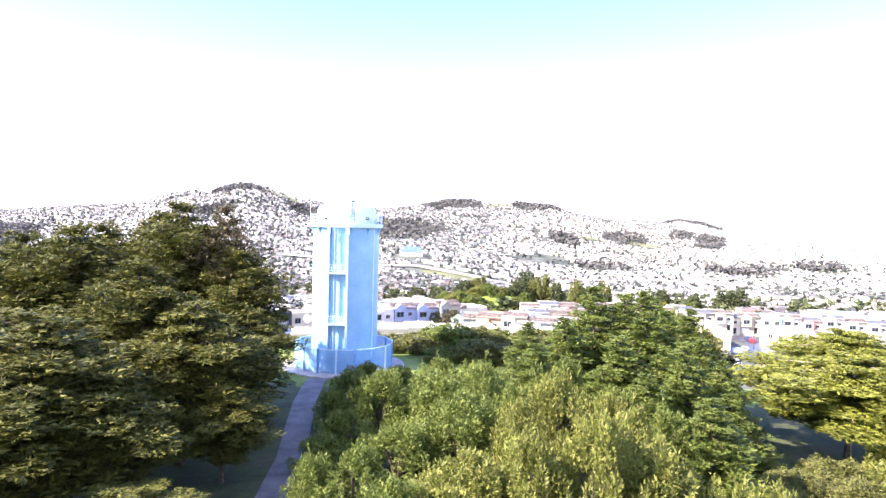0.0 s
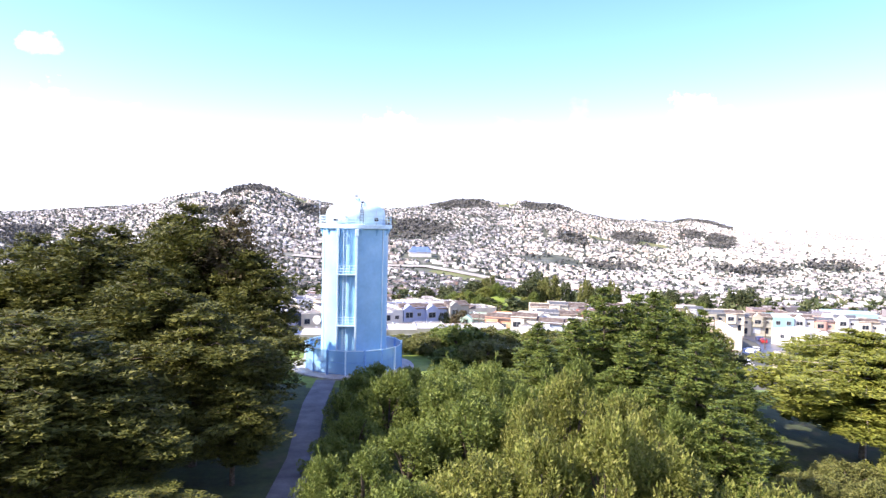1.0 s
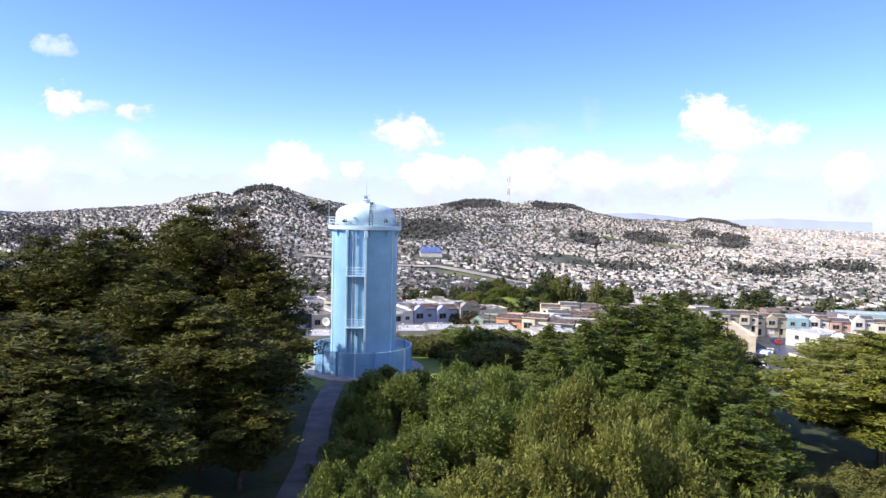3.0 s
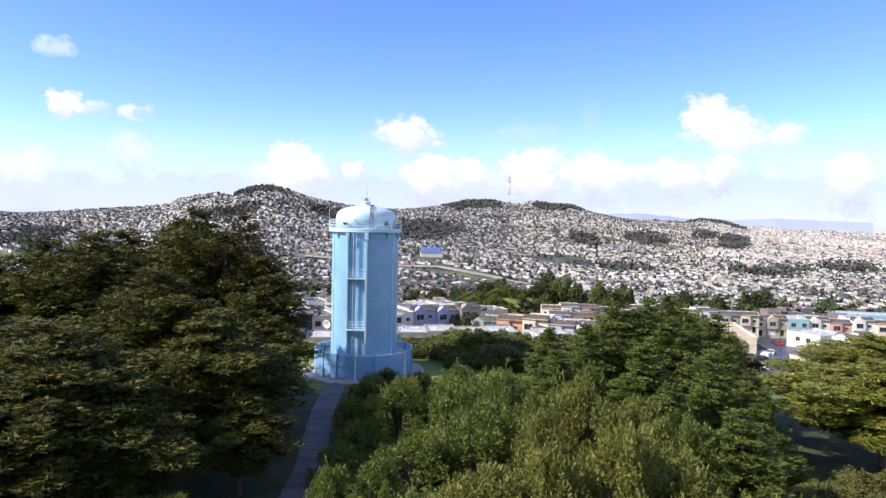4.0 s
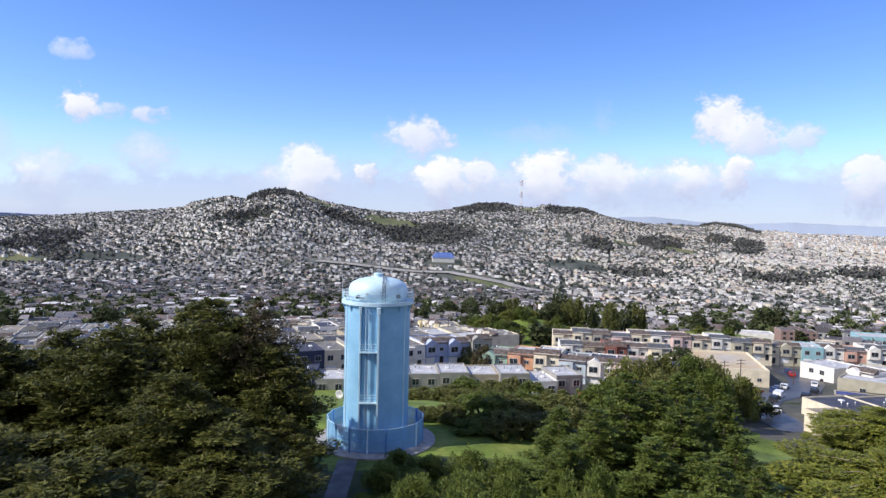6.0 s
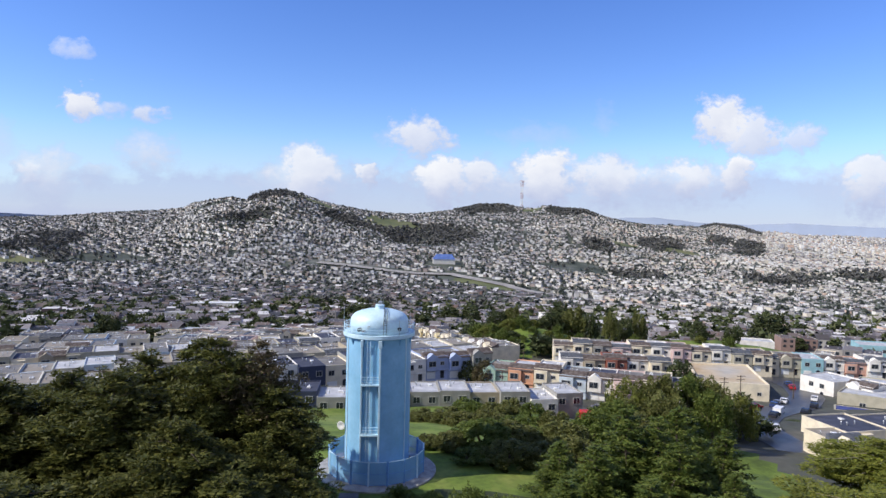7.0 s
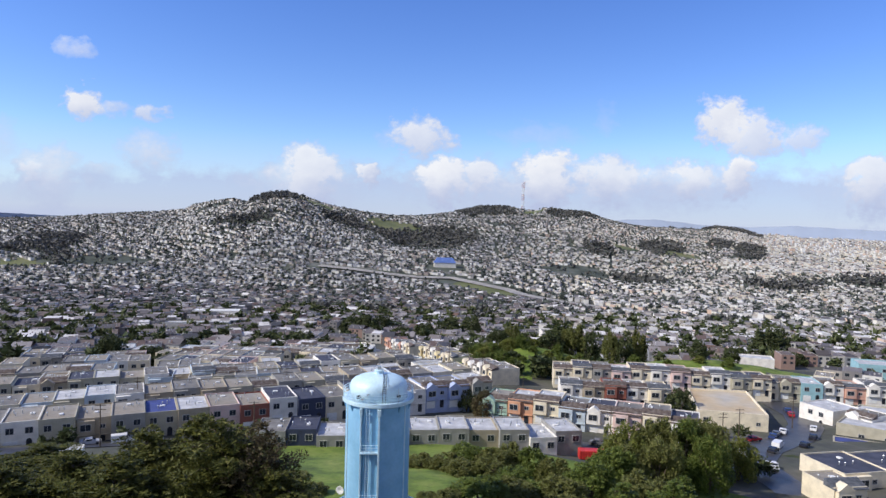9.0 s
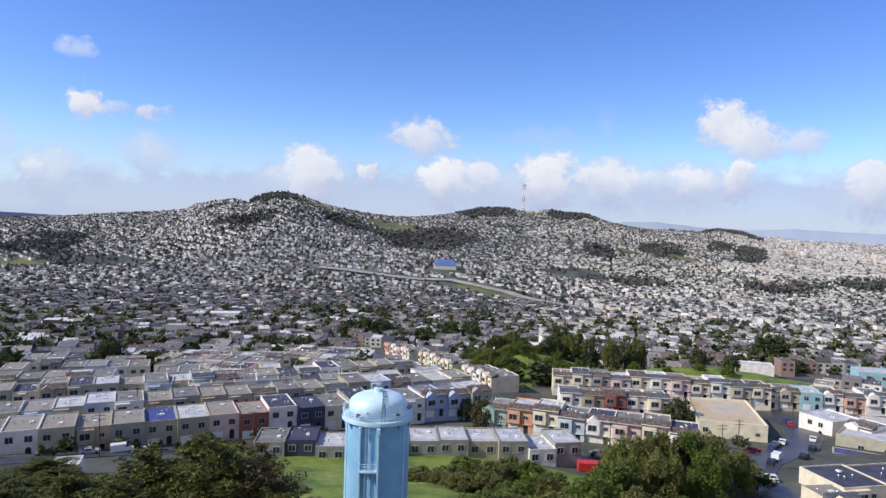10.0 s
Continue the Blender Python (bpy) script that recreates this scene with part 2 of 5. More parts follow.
M["hill_wall"] = material("hill_house_wall", [(0.7, 0.69, 0.67), (0.24, 0.235, 0.24), (0.5, 0.47, 0.43), (0.2, 0.205, 0.22), (0.6, 0.58, 0.54), (0.32, 0.31, 0.31), (0.8, 0.79, 0.77), (0.3, 0.26, 0.24), (0.4, 0.4, 0.42), (0.55, 0.48, 0.41), (0.74, 0.73, 0.7)], 0.1, 0.85, 0, island=True, constant=True, fine=0.12)
M["hill_roof"] = material("hill_house_roof", [(0.14, 0.14, 0.15), (0.24, 0.235, 0.24), (0.1, 0.098, 0.1), (0.36, 0.355, 0.35), (0.17, 0.14, 0.13), (0.2, 0.2, 0.21), (0.55, 0.54, 0.53)], 0.1, 0.85, 0, island=True, constant=True, fine=0.2)
M["east_wall"] = material("east_house_wall", [(0.76, 0.74, 0.69), (0.62, 0.57, 0.48), (0.8, 0.79, 0.77), (0.46, 0.42, 0.36), (0.7, 0.64, 0.53), (0.56, 0.54, 0.52), (0.66, 0.5, 0.4), (0.8, 0.78, 0.73), (0.36, 0.34, 0.33), (0.74, 0.70, 0.62)], 0.1, 0.85, 0, island=True, constant=True, fine=0.12)
M["east_roof"] = material("east_house_roof", [(0.3, 0.29, 0.28), (0.16, 0.155, 0.16), (0.46, 0.45, 0.43), (0.22, 0.2, 0.19), (0.6, 0.59, 0.57), (0.12, 0.115, 0.12), (0.36, 0.33, 0.29)], 0.1, 0.85, 0, island=True, constant=True, fine=0.2)
M["meadow"] = material("meadow", [(0.085, 0.105, 0.035), (0.125, 0.14, 0.05), (0.15, 0.15, 0.065)], 0.01, 0.95, 0.0, fine=0.25)
# roof tones, darkened likewise with some cloud shade in the colour
M["mid_roof"] = material("far_house_roof", [(0.12, 0.11, 0.115), (0.19, 0.17, 0.165), (0.07, 0.062, 0.062), (0.26, 0.24, 0.24), (0.11, 0.078, 0.07), (0.15, 0.137, 0.145), (0.055, 0.057, 0.068), (0.14, 0.112, 0.1), (0.09, 0.085, 0.092), (0.6, 0.585, 0.575)], 0.1, 0.85, 0, island=True, constant=True, fine=0.2)
WALLS = {
    "beige": (0.43, 0.40, 0.31), "grey": (0.31, 0.30, 0.275), "white": (0.78, 0.75, 0.69), "cream": (0.74, 0.66, 0.50), "orange": (0.62, 0.33, 0.2),
    "lavender": (0.38, 0.44, 0.62), "green": (0.33, 0.47, 0.38), "teal": (0.3, 0.5, 0.55), "dark blue": (0.045, 0.055, 0.1), "brick red": (0.28, 0.10, 0.07),
    "pink": (0.66, 0.5, 0.46), "tan": (0.38, 0.325, 0.24), "pale blue": (0.5, 0.57, 0.62), "yellow": (0.68, 0.58, 0.34), "salmon": (0.6, 0.36, 0.28)}
for cname, c in WALLS.items():
    M["wall_" + cname] = material("stucco_" + cname.replace(" ", "_"), [tuple(v * 0.9 for v in c), c, tuple(min(0.85, v * 1.06) for v in c)], 0.5, 0.88, 0.25, fine=0.12)
CARS = {"white": (0.75, 0.75, 0.75), "silver": (0.45, 0.46, 0.48), "black": (0.02, 0.02, 0.025), "dark blue": (0.03, 0.05, 0.14), "red": (0.4, 0.03, 0.03), "grey": (0.14, 0.14, 0.15)}
for cname, c in CARS.items():
    M["car_" + cname] = material("car_paint_" + cname.replace(" ", "_"), [c, c], 1, 0.25, 0, fine=0.05)
M["tyre"] = material("tyre", [(0.02, 0.02, 0.02), (0.03, 0.03, 0.03)], 5, 0.9, 0.1)
M["red_paint"] = material("red_paint", [(0.5, 0.03, 0.03), (0.6, 0.05, 0.04)], 1, 0.5, 0.05, fine=0.15)
M["mast_red"] = material("mast_red_paint", [(0.36, 0.12, 0.09), (0.42, 0.16, 0.12)], 0.1, 0.6, 0, fine=0.15)
M["blue_roof"] = material("blue_roof", [(0.09, 0.16, 0.42), (0.12, 0.2, 0.5)], 0.1, 0.6, 0.0)
# aerial haze is mixed into this ridge colour
M["distance"] = material("haze_tinted_ridge", [(0.3, 0.36, 0.48), (0.33, 0.39, 0.51)], 0.002, 1.0, 0, fine=0.05)

# perforated screen of the fence: open mesh
fm = bpy.data.materials.new("fence_screen")
fm.use_nodes = True
fn, fl = fm.node_tree.nodes, fm.node_tree.links
fb = fn["Principled BSDF"]
fb.inputs["Base Color"].default_value, fb.inputs["Roughness"].default_value = (0.24, 0.5, 0.78, 1), 0.5
ft, fx = fn.new("ShaderNodeBsdfTransparent"), fn.new("ShaderNodeMixShader")
fz = fn.new("ShaderNodeTexNoise")
fz.inputs["Scale"].default_value = 0.8
fr = fn.new("ShaderNodeMapRange")
fr.inputs["To Min"].default_value, fr.inputs["To Max"].default_value = 0.5, 0.85
fl.new(fz.outputs[0], fr.inputs[0])
fl.new(fr.outputs[0], fx.inputs[0])
fl.new(ft.outputs[0], fx.inputs[1])
fl.new(fb.outputs[0], fx.inputs[2])
fl.new(fx.outputs[0], fn["Material Output"].inputs[0])
M["screen"] = fm


# ---------------------------------------------------------------- mesh helpers
def mesh_of(bm, name, mats):
    me = bpy.data.meshes.new(name)
    bm.to_mesh(me)
    bm.free()
    for m in mats if isinstance(mats, (list, tuple)) else [mats]:
        me.materials.append(m)
    return me


def part(name, bm, mat, parent=None, label="", at=None, smooth=False):
    me = bm if isinstance(bm, bpy.types.Mesh) else mesh_of(bm, name, mat)
    if smooth:
        me.polygons.foreach_set("use_smooth", [True] * len(me.polygons))
    ob = new(name, me)
    ob.parent = parent
    if at is not None:
        ob.matrix_basis = at
    if label:
        ob["label"] = label
    return ob


def thing(name, m, label, category, group="", kind=""):
    ob = new(name)
    ob.empty_display_size = 0.3
    ob.matrix_basis = m
    return tagged(ob, label, category, group, kind)


def box(bm, x0, y0, z0, x1, y1, z1, bevel=0.0, mat=0):
    r = bmesh.ops.create_cube(bm, size=1, matrix=Matrix.Translation(((x0 + x1) / 2, (y0 + y1) / 2, (z0 + z1) / 2)) @ Matrix.Diagonal((x1 - x0, y1 - y0, z1 - z0, 1)))
    if bevel:
        es = list({e for v in r["verts"] for e in v.link_edges})
        bmesh.ops.bevel(bm, geom=es, offset=bevel, segments=1, affect="EDGES")
    return bm


def tube(bm, a, b, r0, r1=None, n=8):
    """A tapered bar from a to b."""
    a, b = Vector(a), Vector(b)
    d = b - a
    q = d.to_track_quat("Z", "Y").to_matrix().to_4x4()
    bmesh.ops.create_cone(bm, cap_ends=True, segments=n, radius1=r0, radius2=r0 if r1 is None else r1, depth=d.length, matrix=Matrix.Translation((a + b) / 2) @ q)
    return bm


def lathe(bm, profile, n=48, close=True):
    """Turns a profile of (radius, z) round the z axis."""
    rings = []
    for r, z in profile:
        rings.append([bm.verts.new((r * math.cos(2 * math.pi * i / n), r * math.sin(2 * math.pi * i / n), z)) for i in range(n)])
    for a, b in zip(rings, rings[1:]):
        for i in range(n):
            bm.faces.new((a[i], a[(i + 1) % n], b[(i + 1) % n], b[i]))
    if close:
        bm.faces.new(rings[-1])
        bm.faces.new(rings[0][::-1])
    return bm


def arrays_mesh(name, verts, quads, mats, index=None, smooth=False):
    """A mesh from arrays of corners and of faces with as many corners each."""
    verts, quads = np.asarray(verts, np.float32), np.asarray(quads, np.int32)
    me = bpy.data.meshes.new(name)
    me.vertices.add(len(verts))
    me.vertices.foreach_set("co", verts.ravel())
    me.loops.add(quads.size)
    me.loops.foreach_set("vertex_index", quads.ravel())
    me.polygons.add(len(quads))
    me.polygons.foreach_set("loop_start", np.arange(0, quads.size, quads.shape[1], dtype=np.int32))
    for m in mats:
        me.materials.append(m)
    if index is not None:
        me.polygons.foreach_set("material_index", np.asarray(index, np.int32))
    me.polygons.foreach_set("use_smooth", np.full(len(quads), bool(smooth)))
    me.update(calc_edges=True)
    me.validate()
    return me


# ---------------------------------------------------------------- the lie of the land
EYE = (0.0, -88.0)
SLOPE_Q = [-4000, -1000, -300, -120, -70, 10, 25, 40, 52, 62, 75, 85, 110, 140, 180, 220, 300, 400, 650, 1000, 1250, 9000]
SLOPE_Z = [-150, -120, -40, -6, -0.5, 0, -2, -5.5, -8.2, -9, -12, -13, -14, -17.5, -20, -24, -34, -45, -68, -90, -98, -98]
RIDGE_AZ = [-60, -33, -29.2, -25.6, -21.9, -18.6, -16.5, -15.9, -14.4, -13.0, -11.7, -11.3, -9.9, -9.0, -7.8, -6.9, -4.7, -2.3, 0.2, 2.6, 4.6, 6.5, 8.0, 10.0, 11.2, 12.6, 13.6, 15.3, 16.9, 19.1, 20.9, 22.7, 24.5, 26.2, 27.5, 29.2, 30.6, 32.4, 34.3, 36.5, 38.9, 60]
RIDGE_EL = [-0.9, -0.8, -0.57, -0.41, -0.05, 0.2, 0.46, 0.85, 1.23, 1.43, 1.25, 1.6, 2.04, 2.17, 2.08, 1.78, 1.15, 0.75, 0.45, 0.44, 0.76, 1.07, 1.42, 1.48, 1.37, 1.22, 1.49, 1.24, 1.2, 0.59, 0.23, 0.06, 0.07, 0.0, 0.27, 0.1, -0.25, -0.35, -0.53, -0.48, -0.58, -0.9]
DEPTH_AZ = [-60, -20.7, -17.8, -16.1, -13.5, -11.5, -7.1, -4.2, 0.2, 3.6, 5.6, 7.5, 11.4, 13.4, 15.3, 17.7, 20, 23.6, 26.6, 28.7, 30.6, 34.6, 38.9, 60]
DEPTH = [3300, 3300, 3200, 3100, 2900, 2850, 2850, 2900, 3000, 3200, 3500, 3700, 3700, 3600, 3500, 3500, 3700, 4000, 4200, 4200, 4300, 4400, 4500, 4500]
RIDGE_R = [float(np.interp(a, DEPTH_AZ, DEPTH)) for a in RIDGE_AZ]


def ground(x, y):
    """The height of the land at a place, for numbers or arrays."""
    x, y = np.asarray(x, float), np.asarray(y, float)
    q = y + 0.45 * np.clip(x - 10, 0, 110) * np.clip((y + 20) / 40, 0, 1) + 0.05 * np.clip(-x - 20, 0, 100)
    z = np.interp(q, SLOPE_Q, SLOPE_Z)
    z = z - 0.1 * np.clip(x - 15, 0, 40) * np.clip((45 - y) / 30, 0, 1) * np.clip((y + 120) / 40, 0, 1)
    z = z + 12.0 * np.exp(-((x - 66) / 30) ** 2 - ((y - 216) / 24) ** 2) + 10.5 * np.exp(-((x - 147) / 54) ** 2 - ((y - 207) / 18) ** 2)
    z = z + 1.7 * np.exp(-((x - 30) / 20) ** 2 - ((y - 53) / 11) ** 2)
    r, az = np.hypot(x - EYE[0], y - EYE[1]), np.degrees(np.arctan2(x - EYE[0], y - EYE[1]))
    rr, el = np.interp(az, RIDGE_AZ, RIDGE_R), np.interp(az, RIDGE_AZ, RIDGE_EL)
    top = 45.3 + rr * np.tan(np.radians(el))
    k = np.clip((r - 1350) / (rr - 1350), 0, 1)
    far = -98 + (top + 98) * (0.55 * k + 0.45 * k * k * (3 - 2 * k))
    far = far + (14 * np.sin(x / 170.0 + 1.0) * np.sin(y / 210.0) + 8 * np.sin(x / 75.0) * np.sin(y / 95.0 + 2)) * np.sin(np.pi * k) ** 0.7
    far = far - np.clip(r - rr, 0, None) * 0.12
    front = np.clip((y + 200) / 200, 0, 1)
    return np.where(r > 1350, far * front + z * (1 - front), z)


def gz(x, y):
    return float(ground(x, y))


az_list = np.concatenate([np.arange(-180, -48, 6.0), np.arange(-48, 48, 0.44), np.arange(48, 180, 6.0)])
rad_list = 1.5 * 1.0305 ** np.arange(0, 270)
rad_list = np.concatenate([[0.004], rad_list[rad_list < 4950]])
az_g, r_g = np.meshgrid(np.radians(az_list), rad_list)
gx, gy = EYE[0] + r_g * np.sin(az_g), EYE[1] + r_g * np.cos(az_g)
gh = ground(gx, gy) + np.where(r_g < 150, 0.04 * np.sin(gx * 1.3) * np.sin(gy * 1.1), 0)
na, nr = len(az_list), len(rad_list)
gv = np.stack([gx, gy, gh], -1).reshape(-1, 3)
ii, jj = np.meshgrid(np.arange(nr - 1), np.arange(na), indexing="ij")
gq = np.stack([ii * na + jj, ii * na + (jj + 1) % na, (ii + 1) * na + (jj + 1) % na, (ii + 1) * na + jj], -1).reshape(-1, 4)[:, ::-1]
mid = gv[gq].mean(1)
mq = mid[:, 1] + 0.45 * np.clip(mid[:, 0] - 10, 0, 110)
mr = np.hypot(mid[:, 0], mid[:, 1] + 88)
wob = 2.0 * np.sin(mid[:, 0] * 0.35) + 1.3 * np.sin(mid[:, 1] * 0.8 + mid[:, 0] * 0.2)


def on_knoll(x, y):
    return ((x - 64) / 34) ** 2 + ((y - 208) / 28) ** 2 < 1, ((x - 148) / 62) ** 2 + ((y - 203) / 13) ** 2 < 1


k1, k2 = on_knoll(mid[:, 0] + wob, mid[:, 1] + wob)
gi = np.ones(len(mid), int)
gi[((mq + wob * 0.3 < 66 + 12 * (mid[:, 0] < 30)) & (mid[:, 1] < 66) | (mq + wob < 50)) & (mr < 400) & (mid[:, 0] > -40 - wob) & (mid[:, 0] < 75)] = 0
gi[k1 | k2] = 0
gi[(mr > 1350)] = 2
maz = np.degrees(np.arctan2(mid[:, 0], mid[:, 1] + 88))
# open grass on the far hills: bearing, distance, half widths of both
MEADOWS = [(0.7, 2600, 2.6, 150), (-6.0, 2730, 1.7, 130), (-27.9, 1790, 2.6, 42), (12.7, 3480, 1.1, 170), (20.5, 2350, 1.3, 90), (24.8, 2480, 1.6, 90)]
for ma, mrad, wa, wr in MEADOWS:
    gi[((maz - ma) / wa) ** 2 + ((mr - mrad) / wr) ** 2 < 1] = 4
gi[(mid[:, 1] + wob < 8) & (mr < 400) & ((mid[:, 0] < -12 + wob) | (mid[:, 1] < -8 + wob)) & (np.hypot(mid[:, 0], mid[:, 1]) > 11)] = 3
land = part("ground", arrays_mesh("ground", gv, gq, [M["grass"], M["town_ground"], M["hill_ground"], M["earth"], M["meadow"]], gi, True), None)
tagged(land, "grassy hilltop falling to a paved town in a valley", "ground", kind="structure")


def strip(name, pts, width, mat, lift, label, category="road", step=4.0):
    """A road of that width laid along a line of points on the land."""
    line = [Vector((*p, 0)) for p in pts]
    out = []
    for a, b in zip(line, line[1:]):
        n = max(1, int((b - a).length / step))
        out += [a.lerp(b, i / n) for i in range(n)]
    out.append(line[-1])
    vs, qs = [], []
    for i, p in enumerate(out):
        d = (out[min(i + 1, len(out) - 1)] - out[max(i - 1, 0)]).normalized()
        side = Vector((d.y, -d.x, 0))
        for s in (-0.5, -0.17, 0.17, 0.5):
            c = p + side * width * s
            vs.append((c.x, c.y, gz(c.x, c.y) + lift + 0.02 * (0.5 - abs(s))))
    for i in range(len(out) - 1):
        for j in range(3):
            qs.append((i * 4 + j, i * 4 + j + 1, (i + 1) * 4 + j + 1, (i + 1) * 4 + j))
    return tagged(part(name, arrays_mesh(name, vs, qs, [mat], smooth=True), None), label, category, kind="structure")


# ---------------------------------------------------------------- paving
strip("road_valley", [(88, 40), (90, 62), (100, 74), (112, 85), (123, 93), (134, 106), (141, 120), (146, 142), (150, 165)], 10, M["asphalt"], 0.12, "wet grey asphalt street curving downhill between houses")
strip("road_front", [(-95, 52), (-60, 66), (-28, 74), (0, 78), (28, 80), (46, 76), (62, 66), (78, 60), (90, 60)], 8, M["asphalt"], 0.1, "narrow asphalt street behind the first row of houses")
strip("road_long", [(44, 118), (37, 150), (30, 178), (21, 208), (0, 280), (-22, 366), (-46, 450)], 9, M["asphalt"], 0.15, "long straight residential street running downhill")
strip("road_upper", [(30, 122), (60, 122), (96, 120)], 7, M["asphalt"], 0.12, "residential street behind the coloured houses")
strip("freeway", [(-160, 1500), (9, 1454), (75, 1443), (155, 1440), (259, 1277), (318, 1047), (374, 919), (450, 800), (620, 640)], 26, M["freeway"], 3.0, "pale concrete freeway crossing the valley", step=30)
strip("field", [(150, 1360), (195, 1345), (225, 1280), (262, 1160)], 62, M["meadow"], 1.2, "mown green field beside the freeway", "field", step=30)
strip("path", [(-3.2, -8.0), (-3.9, -18), (-3.9, -27), (-3.8, -34), (-4.2, -39), (-5.0, -50), (-6, -75)], 2.4, M["path"], 0.12, "grey paved footpath leading to the water tower", "path", step=2)
bm = bmesh.new()
lathe(bm, [(8.1, -0.8), (8.1, 0.06), (7.95, 0.12), (0.0005, 0.13)], 64)
tagged(part("tower_pad", bm, M["concrete"], None), "round concrete pad under the blue water tower", "pavement", kind="structure")

# ---------------------------------------------------------------- water tower
tower = thing("water_tower", pose(0, 0, 0.12), "tall pale blue steel water tower with domed cap and catwalk", "water tower")
SH = 4.33
bm = bmesh.new()
prof = [(SH + 0.35, 0), (SH + 0.35, 0.31), (SH + 0.35, 0.35), (SH + 0.02, 0.5)]
prof += [(SH, 0.52), (SH, 0.56), (SH, 18.14), (SH, 18.18), (SH, 18.2)]
lathe(bm, prof, 96)
part("shaft", bm, M["tower"], tower, "pale blue painted smooth steel shaft", smooth=True)
bm = bmesh.new()
lathe(bm, [(SH - 0.2, 18.2), (4.6, 18.2), (4.8, 18.3), (4.8, 18.75), (4.74, 18.78), (4.74, 18.72), (3.9, 18.7)], 96, False)
part("catwalk", bm, M["tower_pale"], tower, "ring catwalk with deep fascia")
bm = bmesh.new()
lathe(bm, [(3.88, 18.7), (3.88, 20.1), (3.83, 20.45), (3.66, 20.8), (3.3, 21.12), (2.7, 21.4), (1.9, 21.62), (1.0, 21.75), (0.001, 21.8)], 96)
part("dome", bm, M["tower_pale"], tower, "pale domed tank top", smooth=True)
for k in range(24):
    a = 2 * math.pi * k / 24
    bm = bmesh.new()
    tube(bm, (4.7 * math.cos(a), 4.7 * math.sin(a), 18.7), (4.7 * math.cos(a), 4.7 * math.sin(a), 19.85), 0.03, n=6)
    part("railing_post", bm, M["tower_pale"], tower)
for z in (19.15, 19.5, 19.85):
    bm = bmesh.new()
    lathe(bm, [(4.67, z - 0.03), (4.73, z - 0.03), (4.73, z + 0.03), (4.67, z + 0.03), (4.67, z - 0.03)], 72, False)
    part("rail", bm, M["tower_pale"], tower)
bm = bmesh.new()
for k in range(12):
    a = 2 * math.pi * (k + 0.3) / 12
    c, s = math.cos(a), math.sin(a)
    v = [bm.verts.new((r * c - w * s, r * s + w * c, z)) for w in (-0.09, 0.09) for r, z in ((SH, 18.2), (4.72, 18.2), (SH, 17.3))]
    bm.faces.new(v[:3]), bm.faces.new(v[5:2:-1])
    for i, j in ((0, 1), (1, 2), (2, 0)):
        bm.faces.new((v[i], v[i + 3], v[j + 3], v[j]))
    part("bracket", bm, M["tower"], tower)
    bm = bmesh.new()
bm.free()


def beam(x, depth, width):
    y = -math.sqrt(SH * SH - x * x)
    bm = bmesh.new()
    box(bm, x - width / 2, y - depth, 0.3, x + width / 2, y + 0.3, 18.2, 0.02)
    box(bm, x - width * 0.9, y - depth - 0.15, 17.3, x + width * 0.9, y + 0.3, 18.2, 0.05)
    part("ladder_beam", bm, M["tower_pale"], tower, "pale vertical ladder beam")


beam(-2.15, 0.62, 0.2)
beam(0.2, 0.7, 0.26)
for z in (5.95, 12.45):
    bm = bmesh.new()
    box(bm, -2.2, -5.0, z - 0.08, 0.15, -3.4, z + 0.06, 0.01)
    pl = part("landing", bm, M["tower_pale"], tower, "small steel ladder landing")
    for zz in (0.38, 0.75, 1.1):
        for p, q in (((-2.15, -4.95), (0.1, -4.95)), ((-2.15, -4.95), (-2.15, -3.8)), ((0.1, -4.95), (0.1, -4.2))):
            bm = bmesh.new()
            tube(bm, (*p, z + zz), (*q, z + zz), 0.035, n=6)
            part("landing_rail", bm, M["tower_pale"], pl)
    for px in (-2.15, -1.4, -0.65, 0.1):
        bm = bmesh.new()
        tube(bm, (px, -4.95, z), (px, -4.95, z + 1.1), 0.035, n=6)
        part("landing_post", bm, M["tower_pale"], pl)
for x in (-1.45, -1.05):
    bm = bmesh.new()
    tube(bm, (x, -4.45, 0.2), (x, -4.45, 19.6), 0.035, n=6)
    part("ladder_rail", bm, M["tower_pale"], tower)
for k in range(62):
    bm = bmesh.new()
    tube(bm, (-1.45, -4.45, 0.5 + 0.3 * k), (-1.05, -4.45, 0.5 + 0.3 * k), 0.02, n=5)
    part("rung", bm, M["tower_pale"], tower)
for x, r, zt in ((-1.75, 0.06, 17.9), (-0.55, 0.05, 17.9), (-0.3, 0.08, 12.2)):
    bm = bmesh.new()
    tube(bm, (x, -4.25, 0.2), (x, -4.25, zt), r, n=8)
    part("conduit", bm, M["tower"], tower)
for x in (3.55, -4.0):
    y = -math.sqrt(SH * SH - x * x) - 0.08
    bm = bmesh.new()
    tube(bm, (x, y, 0.3), (x, y, 18.1), 0.09, n=8)
    part("downpipe", bm, M["tower_pale"], tower)
bm = bmesh.new()
tube(bm, (0, 0, 21.6), (0, 0, 22.2), 0.62, 0.58, 20)
tube(bm, (0, 0, 22.2), (0, 0, 22.32), 0.7, 0.4, 20)
part("roof_vent", bm, M["tower_pale"], tower, "squat roof vent")
